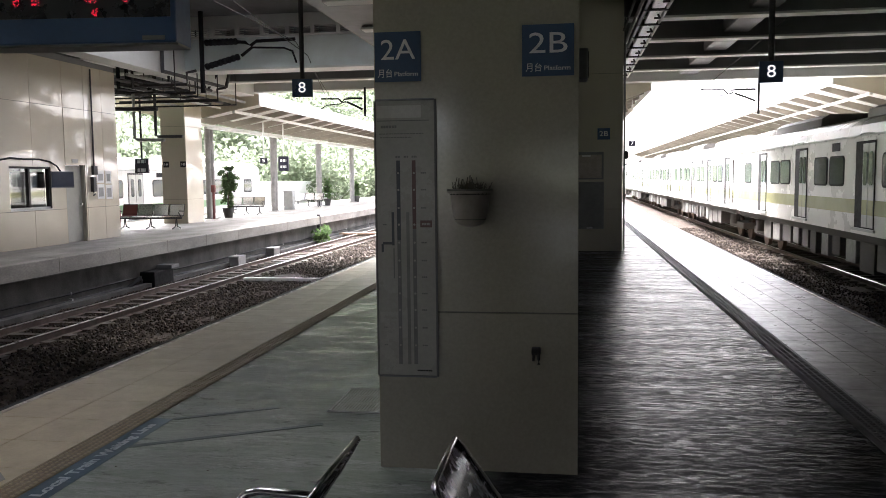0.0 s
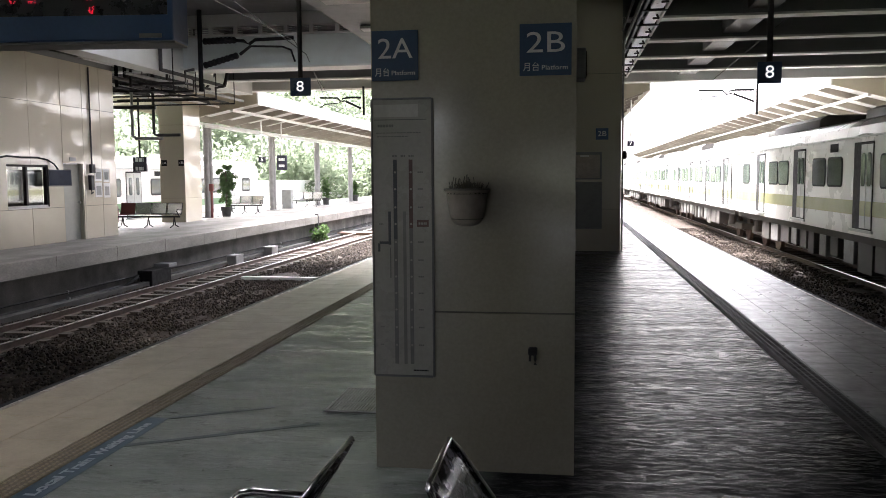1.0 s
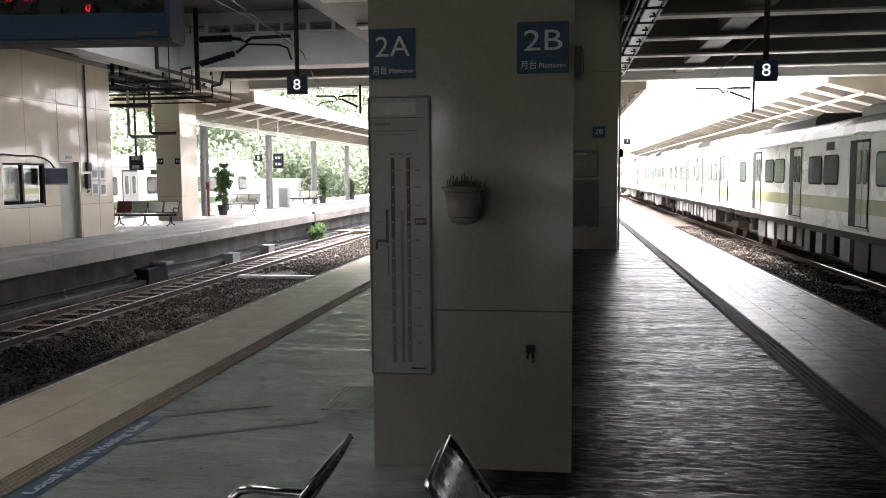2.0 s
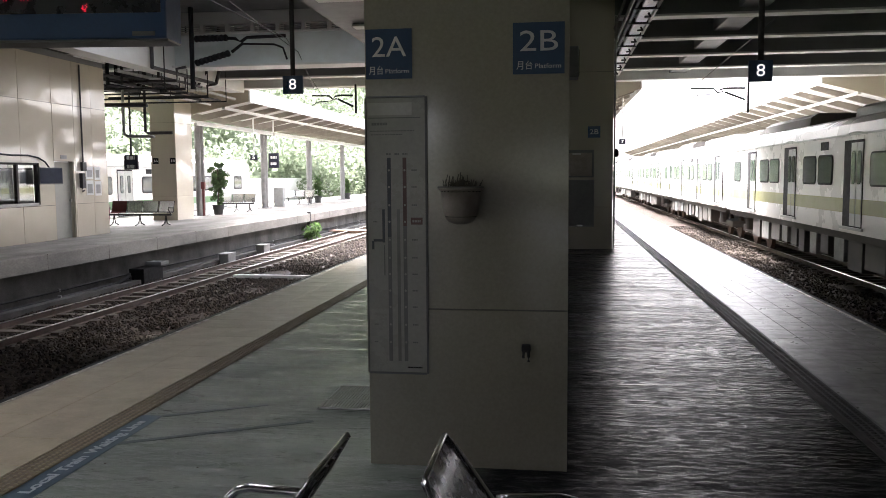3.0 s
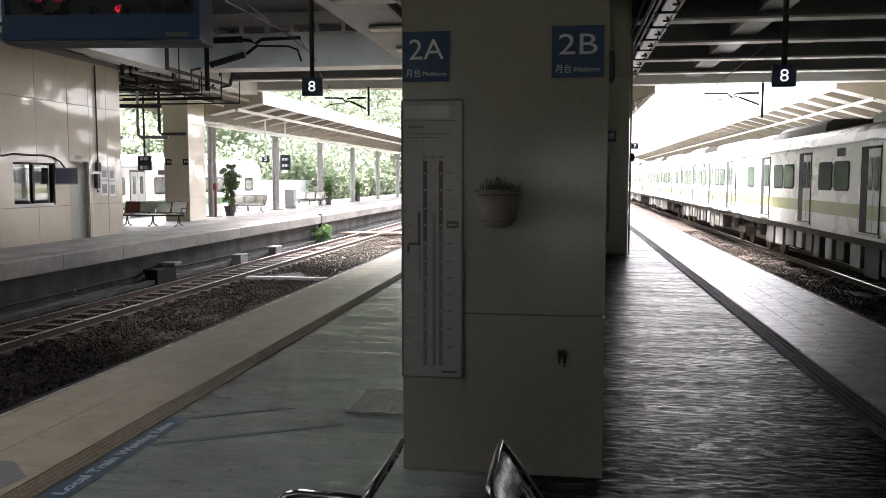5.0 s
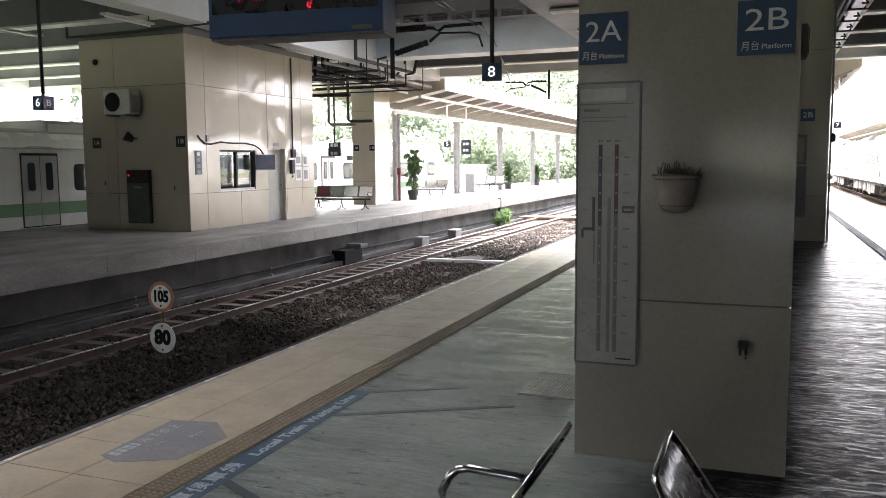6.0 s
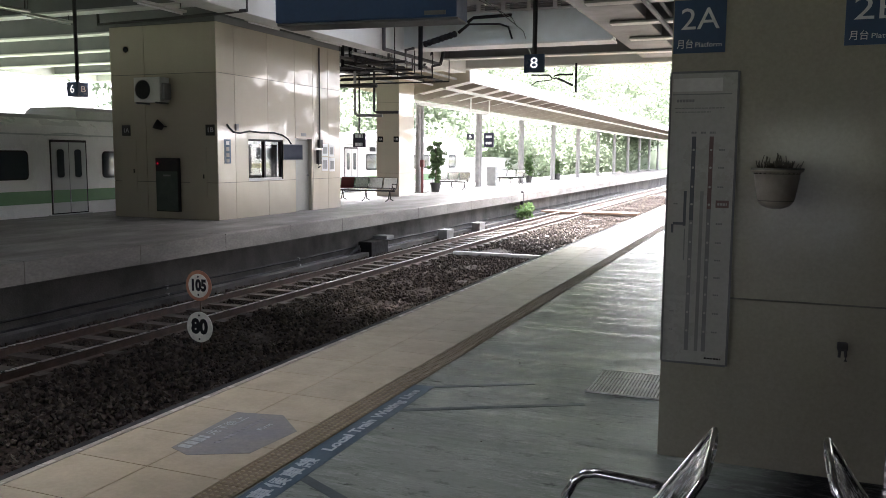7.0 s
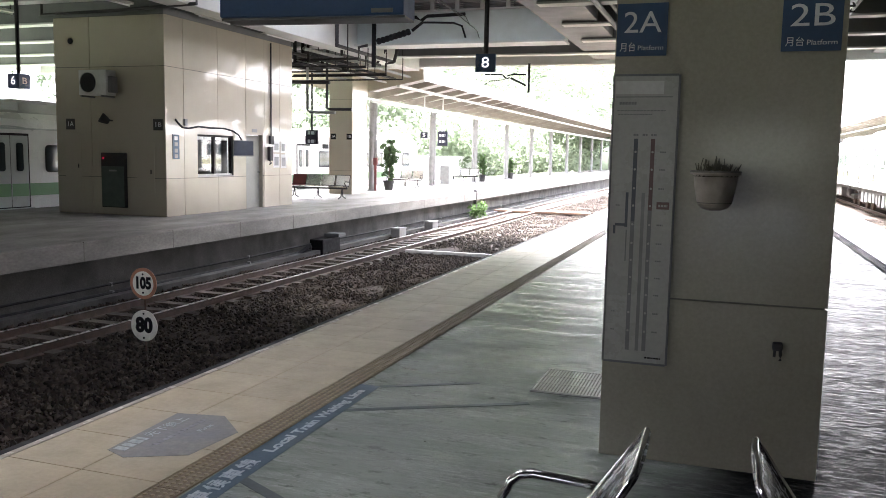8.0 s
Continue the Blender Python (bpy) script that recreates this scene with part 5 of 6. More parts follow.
door = thing("office_door", (OX - 0.13, (D0 + D1) / 2, 0), "cream steel door set back in the office wall", "door")
dw = D1 - D0
part("leaf", box(-0.02, 0.02, -dw / 2 + 0.02, dw / 2 - 0.02, 0.012, DZ - 0.02, 0.004), "door_grey", door)
part("jamb", box(-0.02, 0.11, dw / 2 - 0.03, dw / 2 - 0.001, 0.002, DZ), "pillar_panel", door)
part("jamb", box(-0.02, 0.11, -dw / 2 + 0.001, -dw / 2 + 0.02, 0.002, DZ), "pillar_panel", door)
kn = part("knob", disc((0.05, dw / 2 - 0.1, 1.0), 0.03, 0.06, "x", None, 14), "chrome", door, "chrome door knob")
lbl = plate_sign("door_plate", facing(OX, 20.38, 2.14, "e"), 0.26, 0.09, "louvre_grey", "", "small grey plate over the office door")

mon = thing("wall_monitor", (OX, 19.5, 1.65), "blue-grey monitor on a wall arm with a hanging cable", "monitor")
part("arm", tube([(0.002, 0.15, -0.1), (0.12, 0.1, -0.12), (0.2, 0.05, -0.05)], 0.018), "steel_dark", mon)
bm = box(0.16, 0.22, -0.34, 0.34, -0.21, 0.21, 0.01)
bmesh.ops.rotate(bm, cent=(0.19, 0, 0), matrix=Matrix.Rotation(radians(-18), 3, "Z"), verts=bm.verts)
part("casing", bm, "steel_grey", mon)
bm = box(0.2205, 0.224, -0.32, 0.32, -0.18, 0.19)
bmesh.ops.rotate(bm, cent=(0.19, 0, 0), matrix=Matrix.Rotation(radians(-18), 3, "Z"), verts=bm.verts)
part("screen", bm, "screen", mon)
cab1 = thing("wall_cable", (OX, 17.0, 2.2), "black cable looping along the office wall", "cable")
pts = [(0.012, -0.1, 0.1), (0.02, -0.02, 0.02), (0.02, 0.15, -0.08), (0.02, 0.4, -0.1), (0.02, 0.8, -0.04), (0.02, 1.3, -0.06), (0.02, 1.9, -0.05), (0.02, 2.3, -0.1), (0.06, 2.5, -0.2), (0.14, 2.56, -0.36)]
part("cable", tube(pts, 0.022, None, 8), "rubber", cab1)
part("junction_box", box(0.0005, 0.05, 0.22, 0.32, -0.04, 0.12, 0.006), "louvre_grey", cab1)
cond = thing("wall_conduit", (OX, 21.22, 0), "dark conduit dropping to switch boxes beside the door", "conduit")
part("pipe", tube([(0.03, 0, 4.62), (0.03, 0, 2.0)], 0.022), "steel_dark", cond)
part("switch_box", box(0.0005, 0.08, -0.09, 0.09, 1.78, 2.02, 0.008), "steel_dark", cond)
part("switch_box", box(0.0005, 0.10, -0.16, -0.02, 1.32, 1.72, 0.008), "steel_dark", cond)
part("loop", tube([(0.05, -0.1, 1.32), (0.06, -0.12, 1.22), (0.05, -0.02, 1.26)], 0.02), "steel_dark", cond)
nt = thing("notice_sheets", (OX, 21.78, 1.0), "white notice sheets fixed to the office wall", "notice")
for y0, y1, z0, z1 in ((-0.40, -0.06, 0.12, 0.52), (-0.40, -0.06, 0.56, 0.9), (0.02, 0.34, 0.10, 0.50), (0.02, 0.30, 0.54, 0.9)):
    sh = part("sheet", box(0.001, 0.008, y0, y1, z0, z1), "paper", nt)
    part("print", box(0.008, 0.009, y0 + 0.05, y1 - 0.05, z0 + 0.06, z1 - 0.09), "louvre_grey", sh)

ac = thing("air_conditioner", (-14.0, OY, 2.75), "white wall-mounted air conditioner outdoor unit", "air conditioner")
part("casing", box(-0.36, 0.42, -0.42, -0.08, 0.06, 0.64, 0.015), "steel_white", ac)
part("fan_ring", disc((-0.09, -0.422, 0.35), 0.22, 0.012, "y", None, 28), "black", ac)
for k in range(5):
    rr = 0.05 + 0.045 * k
    part("guard_wire", tube([(-0.09 + rr * math.cos(a * math.tau / 20), -0.432, 0.35 + rr * math.sin(a * math.tau / 20)) for a in range(20)], 0.004, None, 5, True), "steel_grey", ac)
part("side_cover", box(0.42, 0.50, -0.36, -0.12, 0.12, 0.5, 0.01), "louvre_grey", ac)
for x in (-0.28, 0.3):
    part("bracket", box(x - 0.02, x + 0.02, -0.44, 0.01, 0.02, 0.06), "steel_grey", ac)
fl = thing("floodlight", (-13.82, OY, 2.24), "dark floodlight tilted out from the office wall", "lamp")
part("bracket", tube([(0.04, 0.01, 0.0), (0.04, -0.16, 0.0)], 0.02), "steel_dark", fl)
bm = lathe([(0.06, -0.12), (0.09, -0.04), (0.12, 0.08), (0.11, 0.1)], (0, 0, 0), 16)
bmesh.ops.rotate(bm, cent=(0, 0, 0), matrix=Euler((radians(60), 0, radians(-50))).to_matrix(), verts=bm.verts)
bmesh.ops.translate(bm, verts=bm.verts, vec=(-0.02, -0.2, 0.02))
part("housing", bm, "steel_dark", fl)
vm = thing("ticket_reader", (-13.72, OY, 0.18), "dark green steel equipment cabinet with a red indicator", "cabinet")
part("body", box(-0.34, 0.34, -0.10, -0.0005, 0, 1.3, 0.01), "steel_dark", vm)
part("door", box(-0.32, 0.32, -0.112, -0.10, 0.02, 0.98, 0.006), "cabinet_green", vm)
part("label", box(-0.1, 0.12, -0.116, -0.112, 0.86, 0.9), "louvre_grey", vm)
part("indicator", disc((-0.27, -0.108, 1.17), 0.022, 0.016, "y", None, 12), "led_red", vm, "lit red indicator")
for x0, x1, z0, z1 in ((-15.2, -14.72, 0.6, 1.95), (-13.1, -12.6, 0.5, 1.75)):
    hp = thing("wall_hatch", ((x0 + x1) / 2, OY, z0), "flush cream hatch in the office wall", "hatch")
    part("leaf", box(-(x1 - x0) / 2, (x1 - x0) / 2, -0.01, -0.0005, 0, z1 - z0, 0.003), "cream_panel", hp)
    part("handle", box(0.14, 0.17, -0.02, -0.01, 0.5, 0.6), "steel_dark", hp)
vent = thing("wall_vent", (-14.95, OY, 4.12), "small round black vent high on the office wall", "vent")
part("ring", disc((0, -0.012, 0), 0.07, 0.022, "y", None, 16), "black", vent)


# ---- overhead line ----
def cantilever(post, reach, z_top, z_low, label, drop, ceiling, slim=1.0):
    c = thing("catenary_bracket", (post[0], post[1], 0), label, "catenary")
    part("drop_post", tube([(0, 0, drop), (0, 0, ceiling)], 0.07 * slim, None, 10), "black", c)
    s = 1 if reach > 0 else -1
    a = abs(reach)

    def ins(x0, z0, x1, z1):
        a0, a1 = Vector((s * x0, 0, z0)), Vector((s * x1, 0, z1))
        ln, big = (a1 - a0).length, (0.10 if a > 2.5 else 0.07) * slim
        prof = [(0.03, 0.0)]
        for k in range(8):
            prof += [(big * 0.8, ln * (k + 0.1) / 8), (big, ln * (k + 0.35) / 8), (big, ln * (k + 0.65) / 8), (big * 0.8, ln * (k + 0.9) / 8)]
        bm = lathe(prof + [(0.03, ln)], (0, 0, 0), 12)
        bmesh.ops.transform(bm, matrix=Matrix.Translation(a0) @ (a1 - a0).to_track_quat("Z", "Y").to_matrix().to_4x4(), verts=bm.verts)
        return bm

    part("insulator", ins(0.1, z_top, a * 0.38, z_top + 0.01), "black", c)
    part("insulator", ins(0.1, z_low, a * 0.40, z_low + 0.28), "black", c)
    part("tie_tube", tube([(s * a * 0.36, 0, z_top), (s * a * 0.46, 0, z_top - 0.02), (s * a * 0.54, 0, z_top - 0.16), (s * a * 0.42, 0, z_low + 0.30)], 0.05 * slim), "black", c)
    part("reach_tube", tube([(s * a * 0.52, 0, z_top - 0.12), (s * a * 0.58, 0, z_top), (s * a * 0.98, 0, z_top + 0.02)], 0.05 * slim), "black", c)
    part("register_arm", tube([(s * a * 0.54, 0, z_top - 0.18), (s * a * 0.86, 0, z_top - 0.22), (s * a * 0.95, 0, z_top - 0.32), (s * a * 0.99, 0, z_low + 0.05)], 0.03 * slim), "black", c)
    return c


cantilever((-10.26, 23.9), 2.95, 5.66, 4.95, "black overhead-line bracket hanging from the deck", 4.2, 6.58)
cantilever((-6.9, 30.3), -1.7, 4.55, 4.15, "black overhead-line bracket at the deck's end", 3.9, 4.95, 0.6)
cantilever((7.03, 30.6), -2.0, 4.55, 4.15, "thin overhead-line bracket at the deck's end", 3.7, 4.95, 0.6)
cantilever((-6.9, 75.0), -1.7, 4.9, 4.4, "distant dark overhead-line bracket by the track", -1.15, 5.4)


def wire(points, label, r=0.012):
    w = thing("overhead_wire", points[0], label, "wire")
    p0 = Vector(points[0])
    part("strand", tube([Vector(p) - p0 for p in points], r, None, 6), "steel_dark", w)


wire([(-7.4, -40, 5.75), (-7.35, 23.9, 5.6), (-8.2, 30.3, 4.6), (-8.6, 75, 4.9)], "thin overhead wire above the track")
wire([(-6.2, 6, 6.1), (-7.0, 23.9, 5.2), (-8.3, 30.4, 4.35), (-8.5, 75, 4.4)], "lower contact wire above the track")
wire([(6.2, -40, 5.9), (5.9, 14.0, 5.7), (5.2, 30.3, 4.65), (5.6, 75, 4.9)], "thin overhead wire above the eastern track")

# ---- lighting tray and pipes under the deck ----
tray = thing("lighting_tray", (2.07, 19.0, 4.5), "white lighting tray with dark brackets under the deck", "light fitting")
for i in range(9):
    y = -6.3 + i * 1.45
    part("lamp_strip", box(-0.10, 0.12, y, y + 1.25, 0.0, 0.06, 0.01), "tube_lamp", tray)
    part("bracket", box(-0.22, 0.22, y - 0.12, y - 0.06, -0.02, 0.1), "steel_dark", tray)
    part("hook", tube([(0.06, y + 0.3, -0.01), (0.1, y + 0.36, -0.06), (0.02, y + 0.5, -0.04)], 0.02), "steel_dark", tray)
    part("hanger", tube([(0, y - 0.09, 0.06), (0, y - 0.09, 2.05)], 0.012), "steel_dark", tray)
part("side_rail", box(-0.22, -0.17, -6.4, 6.7, 0.0, 0.1), "steel_dark", tray)
part("side_rail", box(0.16, 0.2, -6.4, 6.7, 0.0, 0.1), "steel_white", tray)
part("cable_pipe", tube([(-0.30, -6.4, 0.02), (-0.30, 6.7, 0.02)], 0.035), "steel_dark", tray)
part("cable_pipe", tube([(-0.40, -6.4, 0.12), (-0.40, 6.7, 0.12)], 0.025), "steel_dark", tray)


def ceiling_lamp(x, y0, y1, z):
    c = thing("fluorescent_light", (x, y0, z), "unlit white fluorescent batten hanging over the far platform", "ceiling light", "fluorescent battens")
    part("tray", box(-0.09, 0.09, 0, y1 - y0, 0.03, 0.08), "steel_white", c)
    part("tube", tube([(0, 0.05, 0.0), (0, y1 - y0 - 0.05, 0.0)], 0.02), "tube_lamp", c)
    for y in (0.1, y1 - y0 - 0.1):
        part("hanger", tube([(0, y, 0.08), (0, y, 6.58 - z)], 0.01), "steel_dark", c)


for x, y0, y1 in ((-12.65, 14.4, 15.9), (-16.0, 13.2, 14.65), (-16.3, 14.8, 16.2), (-11.9, 17.3, 18.7), (-11.92, 20.4, 22.0), (-12.7, 9.5, 11.0), (-16.2, 10.4, 11.8)):
    ceiling_lamp(x, y0, y1, 4.74)


def pipe_run(points, r, label, material="steel_dark"):
    p = thing("ceiling_pipe", points[0], label, "pipe", "pipes under the deck")
    o = Vector(points[0])
    part("pipe", tube([Vector(q) - o for q in points], r, None, 8), material, p)


for k, (x, z, r, m) in enumerate(((-12.5, 4.55, 0.05, "steel_dark"), (-12.9, 4.42, 0.04, "steel_white"), (-13.3, 4.60, 0.06, "steel_dark"), (-13.7, 4.35, 0.04, "louvre_grey"), (-11.9, 4.62, 0.05, "louvre_grey"))):
    pipe_run([(x, 22.5, z), (x + 0.1, 26.0, z), (x + 0.1, 30.9, z - 0.05)], r, "pipe along the deck's underside beside the office", m)
for y, x0, x1, z in ((24.2, -14.5, -10.9, 4.5), (25.4, -14.5, -11.2, 4.38), (26.6, -14.5, -11.0, 4.25)):
    pipe_run([(x0, y, z), (x1, y, z), (x1, y, z + 0.35), (x1 + 0.3, y, z + 0.4)], 0.045, "cross pipe under the deck with a raised elbow")
    for x in (-13.4, -12.3, -11.4):
        pipe_run([(x, y, z), (x, y, 6.58)], 0.015, "thin hanger rod under the deck")
rp = random.Random(17)
for k in range(11):
    x, z = -14.6 + 0.36 * k, rp.uniform(4.3, 4.85)
    ya, yb = rp.uniform(22.6, 24.0), rp.uniform(25.2, 28.5)
    pipe_run([(x, ya, 6.58), (x, ya, z), (x, yb, z), (x + rp.uniform(-0.5, 0.5), yb, z), (x + 0.2, yb, z + 0.5), (x + 0.2, yb, 6.58)], rp.choice((0.03, 0.045, 0.06)), "dark bent pipe in the cluster beside the office", rp.choice(("steel_dark", "rubber", "steel_grey")))
for y in (23.4, 24.9, 26.4, 27.9):
    pipe_run([(-14.7, y, 6.58), (-14.7, y, 4.2), (-10.9, y, 4.2), (-10.9, y, 6.58)], 0.03, "dark trapeze hanger carrying the pipes", "rubber")
pipe_run([(-14.4, 24.4, 6.58), (-14.4, 24.4, 3.9), (-14.3, 24.4, 3.85), (-12.0, 24.4, 3.80)], 0.06, "dark drain pipe leaving the office", "steel_dark")
pipe_run([(-12.9, 24.6, 6.58), (-12.9, 24.6, 2.95), (-12.8, 24.6, 2.88), (-11.9, 24.6, 2.86)], 0.05, "bent steel pipe dropping from the deck", "louvre_grey")
pipe_run([(-12.5, 25.2, 6.58), (-12.5, 25.2, 3.05), (-12.4, 25.2, 3.0), (-11.6, 25.2, 3.0)], 0.05, "second bent steel pipe", "steel_dark")
pipe_run([(OX2, 16.2, 6.58), (OX2, 16.2, 4.7), (-13.4, 16.2, 4.72), (-11.0, 16.0, 4.75), (-11.0, 16.0, 5.2)], 0.04, "dark cable conduit over the office corner", "steel_dark")
pipe_run([(-2.75, -5, 4.9), (-2.75, 30.3, 4.9)], 0.06, "dark conduit along the platform's girder", "steel_dark")
pipe_run([(-2.6, -5, 4.75), (-2.6, 14.0, 4.75), (-2.6, 14.2, 5.1), (-2.6, 30.3, 5.1)], 0.045, "dark conduit with an offset", "steel_dark")

# ---- platform surface: edges, tiles, drain, tactile strip ----
TILE = 0.46
NEAR0, NEAR1 = 1.6, 29.2     # stretch in which pieces are single parts
deckL = structure("edge_paving_west", box(EDGE_L, -2.20, Y0, 130, -0.004, 0.0), "tactile", "tiled safety strip along the western platform edge")
deckR = structure("edge_paving_east", box(2.545, EDGE_R, Y0, 130, -0.004, 0.0), "louvre_grey", "tiled safety strip along the eastern platform edge")


def plank_mesh(name, w, d, h, b, material):
    bm = bmesh.new()
    lo = [bm.verts.new(p) for p in ((-w / 2, -d / 2, 0), (w / 2, -d / 2, 0), (w / 2, d / 2, 0), (-w / 2, d / 2, 0))]
    mid = [bm.verts.new((v.co.x, v.co.y, h - b)) for v in lo]
    hi = [bm.verts.new((v.co.x * (1 - 2 * b / w), v.co.y * (1 - 2 * b / d), h)) for v in lo]
    for a, c in ((lo, mid), (mid, hi)):
        for i in range(4):
            bm.faces.new((a[i], a[(i + 1) % 4], c[(i + 1) % 4], c[i]))
    bm.faces.new(hi)
    me = bpy.data.meshes.new(name)
    bm.to_mesh(me)
    bm.free()
    me.materials.append(M[material])
    return me


def pave(parent, xs, material, far_name):
    for x0, x1 in zip(xs, xs[1:]):
        me = plank_mesh("tile", x1 - x0 - 0.005, TILE - 0.005, 0.006, 0.001, material)
        y = NEAR0
        while y < NEAR1:
            ob = new("tile", me)
            ob.parent = parent
            ob.location = ((x0 + x1) / 2, y + TILE / 2, 0.0)
            y += TILE
    verts, faces = [], []
    for a, b in ((Y0, NEAR0), (NEAR1 + 0.3, 130)):
        y = a
        while y < b - TILE:
            for x0, x1 in zip(xs, xs[1:]):
                k = len(verts)
                verts += [(x0 + 0.003, y, 0.006), (x1 - 0.003, y, 0.006), (x1 - 0.003, y + TILE - 0.006, 0.006), (x0 + 0.003, y + TILE - 0.006, 0.006)]
                faces.append((k, k + 1, k + 2, k + 3))
            y += TILE
    me = bpy.data.meshes.new(far_name)
    me.from_pydata(verts, [], faces)
    me.materials.append(M[material])
    ob = new(far_name, me)
    ob.parent = parent
    ob["kind"] = "stuff"


pave(deckL, (-3.30, -2.835, -2.375), "beige_tile", "tiles")
pave(deckR, (2.56, 2.85, 3.14, 3.435, 3.73), "grey_tile", "tiles")
part("edge_lip", box(EDGE_L - 0.03, EDGE_L + 0.022, Y0, 130, -0.07, 0.006), "rubber", deckL, "dark rubber lip along the edge")
part("edge_strip", box(EDGE_L + 0.024, -3.305, Y0, 130, 0.0, 0.008, 0.003), "edge_sheen", deckL, "pale edge strip with its sheen put into the colour")
part("edge_strip", box(3.735, EDGE_R - 0.024, Y0, 130, 0.0, 0.008, 0.003), "edge_sheen", deckR, "pale edge strip with its sheen put into the colour")
# tactile tiles with raised studs
bm = box(-0.08, 0.08, -0.148, 0.148, 0.0, 0.006)
base_me = bpy.data.meshes.new("tactile_tile")
bm.to_mesh(base_me)
bm.free()
base_me.materials.append(M["tactile"])
bm = bmesh.new()
for i in range(4):
    for j in range(8):
        x, y = -0.06 + 0.04 * i, -0.13 + 0.037 * j
        ring0 = [bm.verts.new((x + 0.013 * math.cos(k * math.tau / 8), y + 0.013 * math.sin(k * math.tau / 8), 0.006)) for k in range(8)]
        ring1 = [bm.verts.new((x + 0.009 * math.cos(k * math.tau / 8), y + 0.009 * math.sin(k * math.tau / 8), 0.011)) for k in range(8)]
        for k in range(8):
            bm.faces.new((ring0[k], ring0[(k + 1) % 8], ring1[(k + 1) % 8], ring1[k]))
        bm.faces.new(ring1)
stud_me = bpy.data.meshes.new("studs")
bm.to_mesh(stud_me)
bm.free()
stud_me.materials.append(M["stud"])
y = NEAR0
while y < 31:
    ob = new("tactile_tile", base_me)
    ob.parent, ob.location = deckL, (-2.285, y + 0.15, 0)
    st = new("studs", stud_me)
    st.parent = ob
    y += 0.30
part("tactile_run", box(-2.365, -2.205, 31.1, 130, 0, 0.008), "tactile", deckL)
part("edge_lip", box(EDGE_R - 0.022, EDGE_R + 0.03, Y0, 130, -0.07, 0.004), "rubber", deckR, "dark rubber lip along the edge")
part("drain_border", box(2.345, 2.398, Y0, 130, 0.0005, 0.004, 0.0015), "dark_concrete", deckR, "smooth concrete border beside the drain")
# drain grating on the east side
dr = thing("drain_grating", (2.4725, 0, 0), "dark cast-iron drain grating let into the platform", "drain")
part("channel", box(-0.07, 0.07, Y0, 120, -0.0035, 0.0015), "black", dr)
for x in (-0.068, -0.024, 0.024, 0.068):
    part("bar", box(x - 0.006, x + 0.006, Y0, 120, 0.0015, 0.007), "steel_dark", dr)
cross = plank_mesh("cross_bar", 0.136, 0.016, 0.007, 0.002, "steel_dark")
y = 3.0
while y < 17:
    ob = new("cross_bar", cross)
    ob.parent, ob.location = dr, (0, y, 0)
    y += 0.05
# square grating by the pillar
gr = thing("floor_grating", (-0.72, 5.96, 0.0), "pale steel floor grating beside the pillar", "grating")
part("frame", box(-0.36, 0.30, -0.31, 0.31, 0.0005, 0.003), "steel_grey", gr)
for k in range(30):
    x = -0.345 + k * 0.0222
    part("bar", box(x, x + 0.011, -0.30, 0.30, 0.004, 0.012), "galvanised", gr)
for y in (-0.305, -0.1, 0.1, 0.295):
    part("tie", box(-0.355, 0.295, y, y + 0.012, 0.004, 0.0135), "galvanised", gr)

# floor markings
line = thing("waiting_line", (-2.125, 3.9, 0.0), "blue floor strip lettered for local trains", "floor marking")
part("tape", box(-0.068, 0.09, -2.4, 1.47, 0.0003, 0.0022), "blue_tape", line)
line.rotation_euler = (0, 0, radians(0.9))
for word, y, w in (("Local", 0.2355, 0.271), ("Train", 0.536, 0.2545), ("Waiting", 0.894, 0.3845), ("Line", 1.232, 0.2166)):
    lettering("word", word, 0.088, "worn_letter", facing(0.012, y, 0.0026, "f"), line, width=w, bold=0.003)
for i, sign in enumerate("區間車候車線"):
    lettering("character", sign, 0.105, "worn_letter", facing(0.012, -0.808 + 0.1433 * i, 0.0026, "f"), line, width=0.125, bold=0.003)


def floor_bar(a, b, w):
    d = Vector((b[0] - a[0], b[1] - a[1], 0))
    n = Vector((-d.y, d.x, 0)).normalized() * (w / 2)
    o = Vector((a[0], a[1], 0.0))
    bm = bmesh.new()
    lo = [bm.verts.new(Vector(p) + Vector((0, 0, 0.0003))) for p in (-n, d - n, d + n, n)]
    hi = [bm.verts.new(v.co + Vector((0, 0, 0.0016))) for v in lo]
    for i in range(4):
        bm.faces.new((lo[i], lo[(i + 1) % 4], hi[(i + 1) % 4], hi[i]))
    bm.faces.new(hi)
    t = thing("queue_line", o, "thin dark blue queue line taped on the floor", "floor marking", "queue lines")
    part("tape", bm, "dark_tape", t)


floor_bar((-2.055, 5.37), (-1.45, 5.72), 0.045)
floor_bar((-2.055, 4.80), (-1.02, 5.38), 0.05)
floor_bar((-2.055, 3.64), (-1.55, 3.38), 0.06)
floor_bar((-2.055, 3.05), (-1.3, 2.64), 0.06)

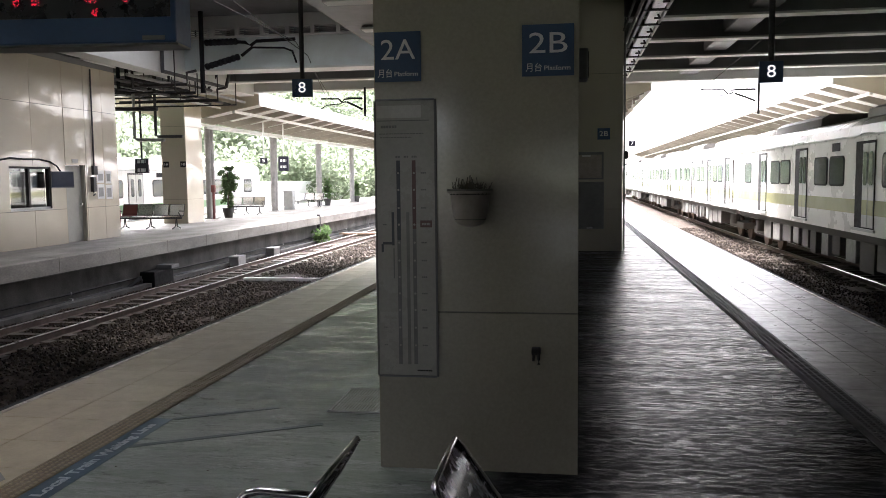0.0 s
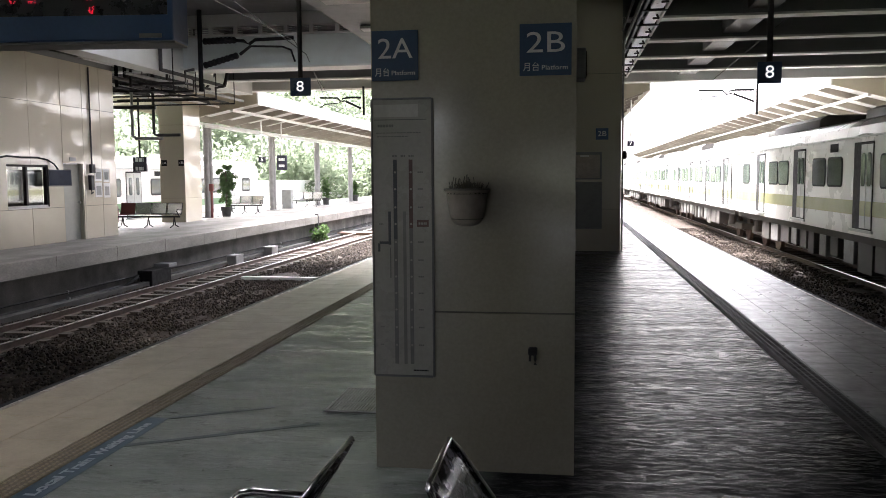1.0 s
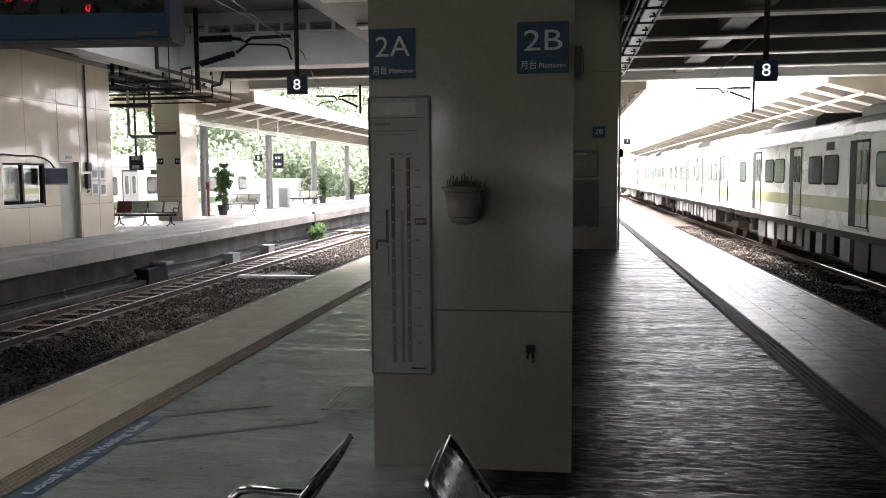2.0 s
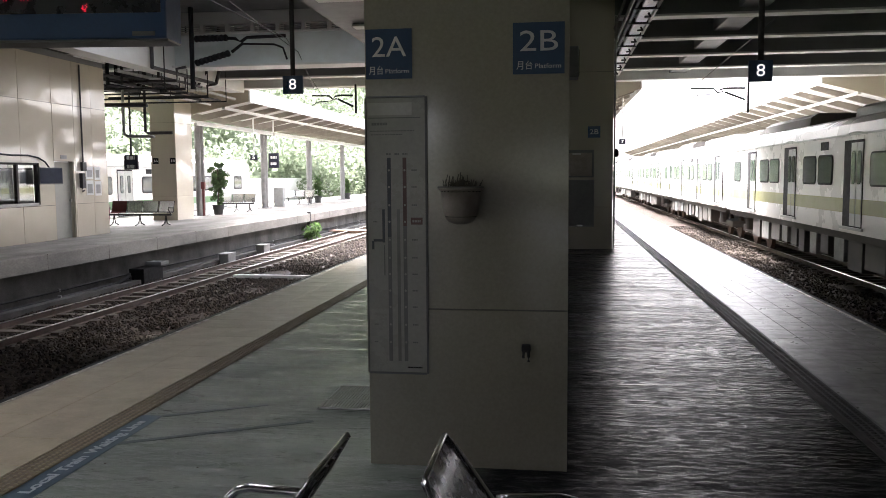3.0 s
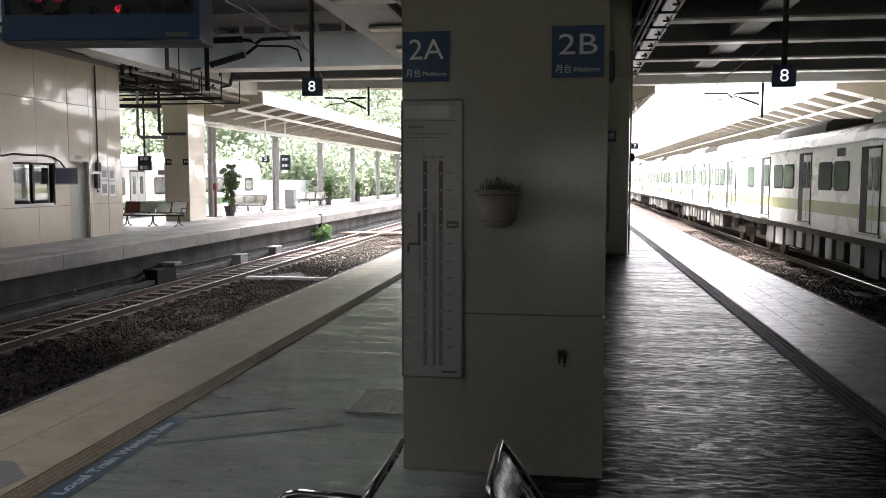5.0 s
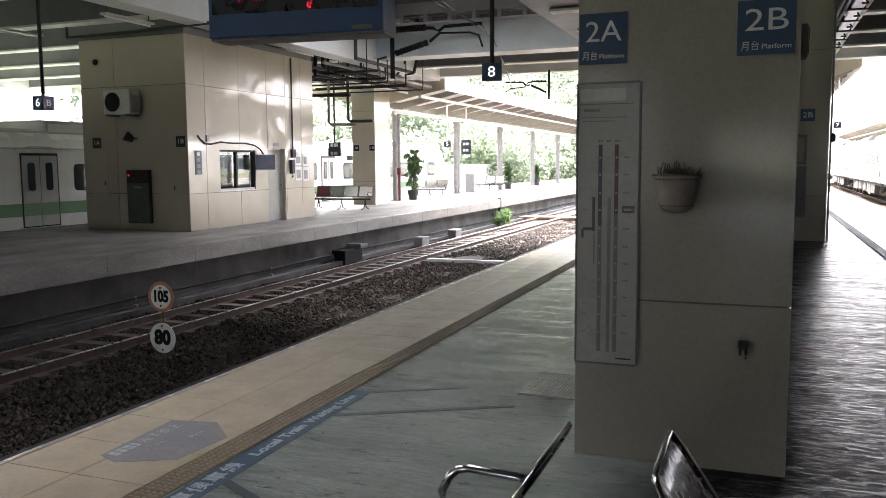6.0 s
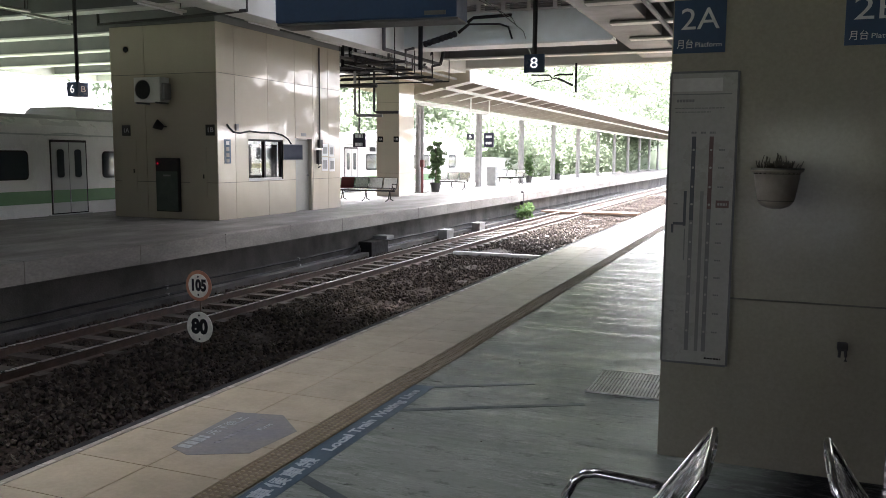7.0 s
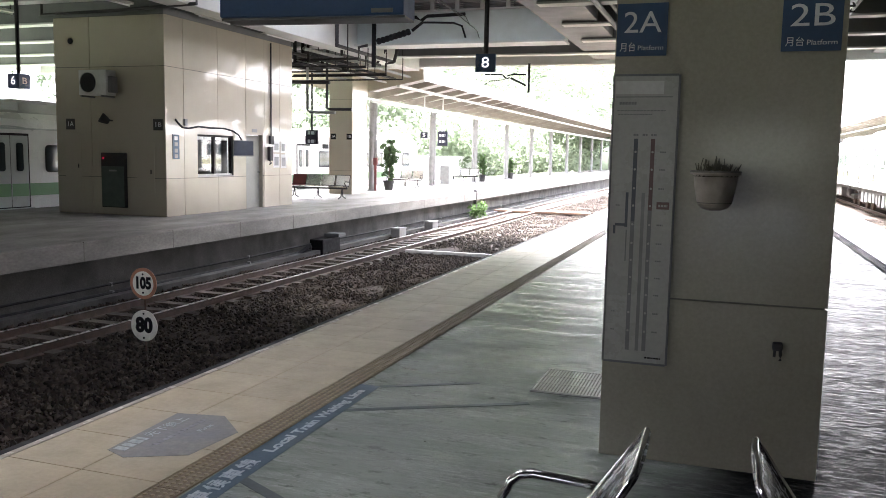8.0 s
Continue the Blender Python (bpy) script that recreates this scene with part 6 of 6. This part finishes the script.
HEX = [(-2.90, 3.70), (-2.75, 3.64), (-2.46, 3.79), (-2.42, 4.19), (-2.655, 4.41), (-2.945, 4.35)]
hx = thing("floor_notice", (-2.68, 4.02, 0.0065), "faded grey-blue floor notice asking riders to let others off first", "floor marking")
bm = extrude([(x + 2.68, y - 4.02) for x, y in HEX], "z", 0.0004, 0.0016)
part("sheet", bm, "worn_decal", hx)
lettering("wording", "先下後上", 0.085, "worn_letter", facing(-0.165, 0.10, 0.0018, "f"), hx, width=0.34)
bar_writing(hx, facing(-0.165, -0.20, 0.0016, "f"), 0.20, 0.075, "worn_letter", 4, 3)
bar_writing(hx, facing(-0.04, 0.06, 0.0016, "f"), 0.46, 0.030, "worn_decal_mark", 5, 12)
lettering("wording", "First", 0.05, "worn_letter", facing(0.05, 0.16, 0.0018, "f"), hx, width=0.12)

# ---- trackside things ----
sp = thing("speed_sign", (-7.2, 9.35, BED_Z), "round speed signs reading 105 and 80 on a thin pole", "sign")
part("pole", tube([(0, 0.03, -0.1), (0, 0.03, 1.15)], 0.012), "rail_rust", sp)
part("rim", disc((0, 0, 0.965), 0.212, 0.012, "y", None, 36), "orange_rim", sp, "faded orange rim")
part("face", disc((0, -0.008, 0.965), 0.165, 0.006, "y", None, 36), "sign_face", sp)
lettering("number", "105", 0.21, "black", facing(0, -0.0115, 0.965, "s"), sp, width=0.24, bold=0.012)
part("face", disc((0, 0, 0.39), 0.212, 0.012, "y", None, 36), "sign_face", sp)
lettering("number", "80", 0.27, "black", facing(0, -0.0065, 0.39, "s"), sp, width=0.28, bold=0.016)
for z in (1.09, 0.84, 0.555, 0.225):
    part("bolt", disc((0, -0.012, z), 0.014, 0.008, "y", None, 10), "black", sp)

# white bar stands in for a thin strip of sunlight on the ballast
tr = thing("cable_trough", (-7.25, 21.65, BED_Z), "white bar across the ballast standing in for a sliver of sunlight", "duct")
part("cover", box(-0.98, 3.6, -0.09, 0.09, 0.02, 0.11, 0.01), "white_line", tr)
cr = thing("track_crossing", (-8.4, 38.8, BED_Z), "brown timber crossing boards over the track", "crossing")
for k in range(3):
    part("board", box(-1.9, 2.6, -0.45 + 0.3 * k, -0.17 + 0.3 * k, 0.10, 0.20, 0.01), "board_brown", cr)
pm = thing("point_machine", (-10.3, 20.6, BED_Z), "dark steel track equipment box by the platform wall", "track equipment")
part("case", box(-0.25, 0.28, -0.5, 0.55, 0.0, 0.42, 0.03), "black", pm)
part("lid", box(-0.1, 0.35, 0.3, 0.75, 0.42, 0.52, 0.02), "steel_grey", pm)
part("cable", tube([(-0.1, -0.5, 0.2), (0.1, -0.9, 0.3), (0.0, -1.4, 0.1), (-0.1, -2.0, 0.05)], 0.05), "rubber", pm)
for y in (25.4, 28.6):
    bx = thing("junction_box", (-10.02, y, BED_Z), "small concrete-grey junction box by the platform wall", "track equipment")
    part("case", box(-0.12, 0.2, -0.3, 0.3, 0.0, 0.32, 0.02), "louvre_grey", bx)
    part("lid", box(-0.13, 0.21, -0.31, 0.31, 0.32, 0.35), "louvre_grey", bx)
tg = thing("cable_duct", (-10.0, 10.0, BED_Z), "long concrete cable duct along the platform foot", "duct")
part("duct", box(-0.30, -0.10, -6, 60, 0.0, 0.14, 0.01), "dark_concrete", tg)
mk = thing("marker_post", (-10.2, 34.9, BED_Z), "short dark marker post at the platform edge", "post")
part("post", box(-0.07, 0.07, -0.07, 0.07, 0, 1.25, 0.01), "steel_dark", mk)
r = random.Random(9)
wd = thing("weeds", (-9.95, 34.6, BED_Z), "tuft of light green weeds at the platform foot", "plant")
leaf_cloud("leaves", [(r.uniform(-0.25, 0.35), r.uniform(-0.7, 0.7), r.uniform(0.15, 0.75)) for i in range(14)], [0.2] * 14, 50, 0.07, 6, "leaf_pot", wd)
stones("ballast_stones_near", -8.27, -3.5, 2.5, 60.0, 44000, 1)
stones("ballast_stones_between_rails", -9.30, -8.44, 4.0, 40.0, 5500, 5)
stones("ballast_stones_far", -10.15, -9.50, 5.0, 40.0, 6500, 2)
stones("ballast_stones_east", 3.95, 7.6, 9.0, 45.0, 18000, 3)

# debris on the tiles and screed: small chips
dbm = None
r = random.Random(31)
for i in range(70):
    x, y = r.uniform(-2.0, 2.3), r.uniform(3.0, 16.0)
    if PX0 - 0.05 < x < PX1 + 0.05 and PY - 0.05 < y < PY + 1.1 or (-1.1 < x < -0.4 and 5.6 < y < 6.4):
        continue
    s_ = r.uniform(0.004, 0.012)
    dbm = box(x, x + s_ * r.uniform(0.8, 2), y, y + s_, 0.0002, 0.003, 0, dbm)
tagged(part("floor_grit", dbm, "stone"), "scattered grit on the platform floor", "grit", kind="stuff")
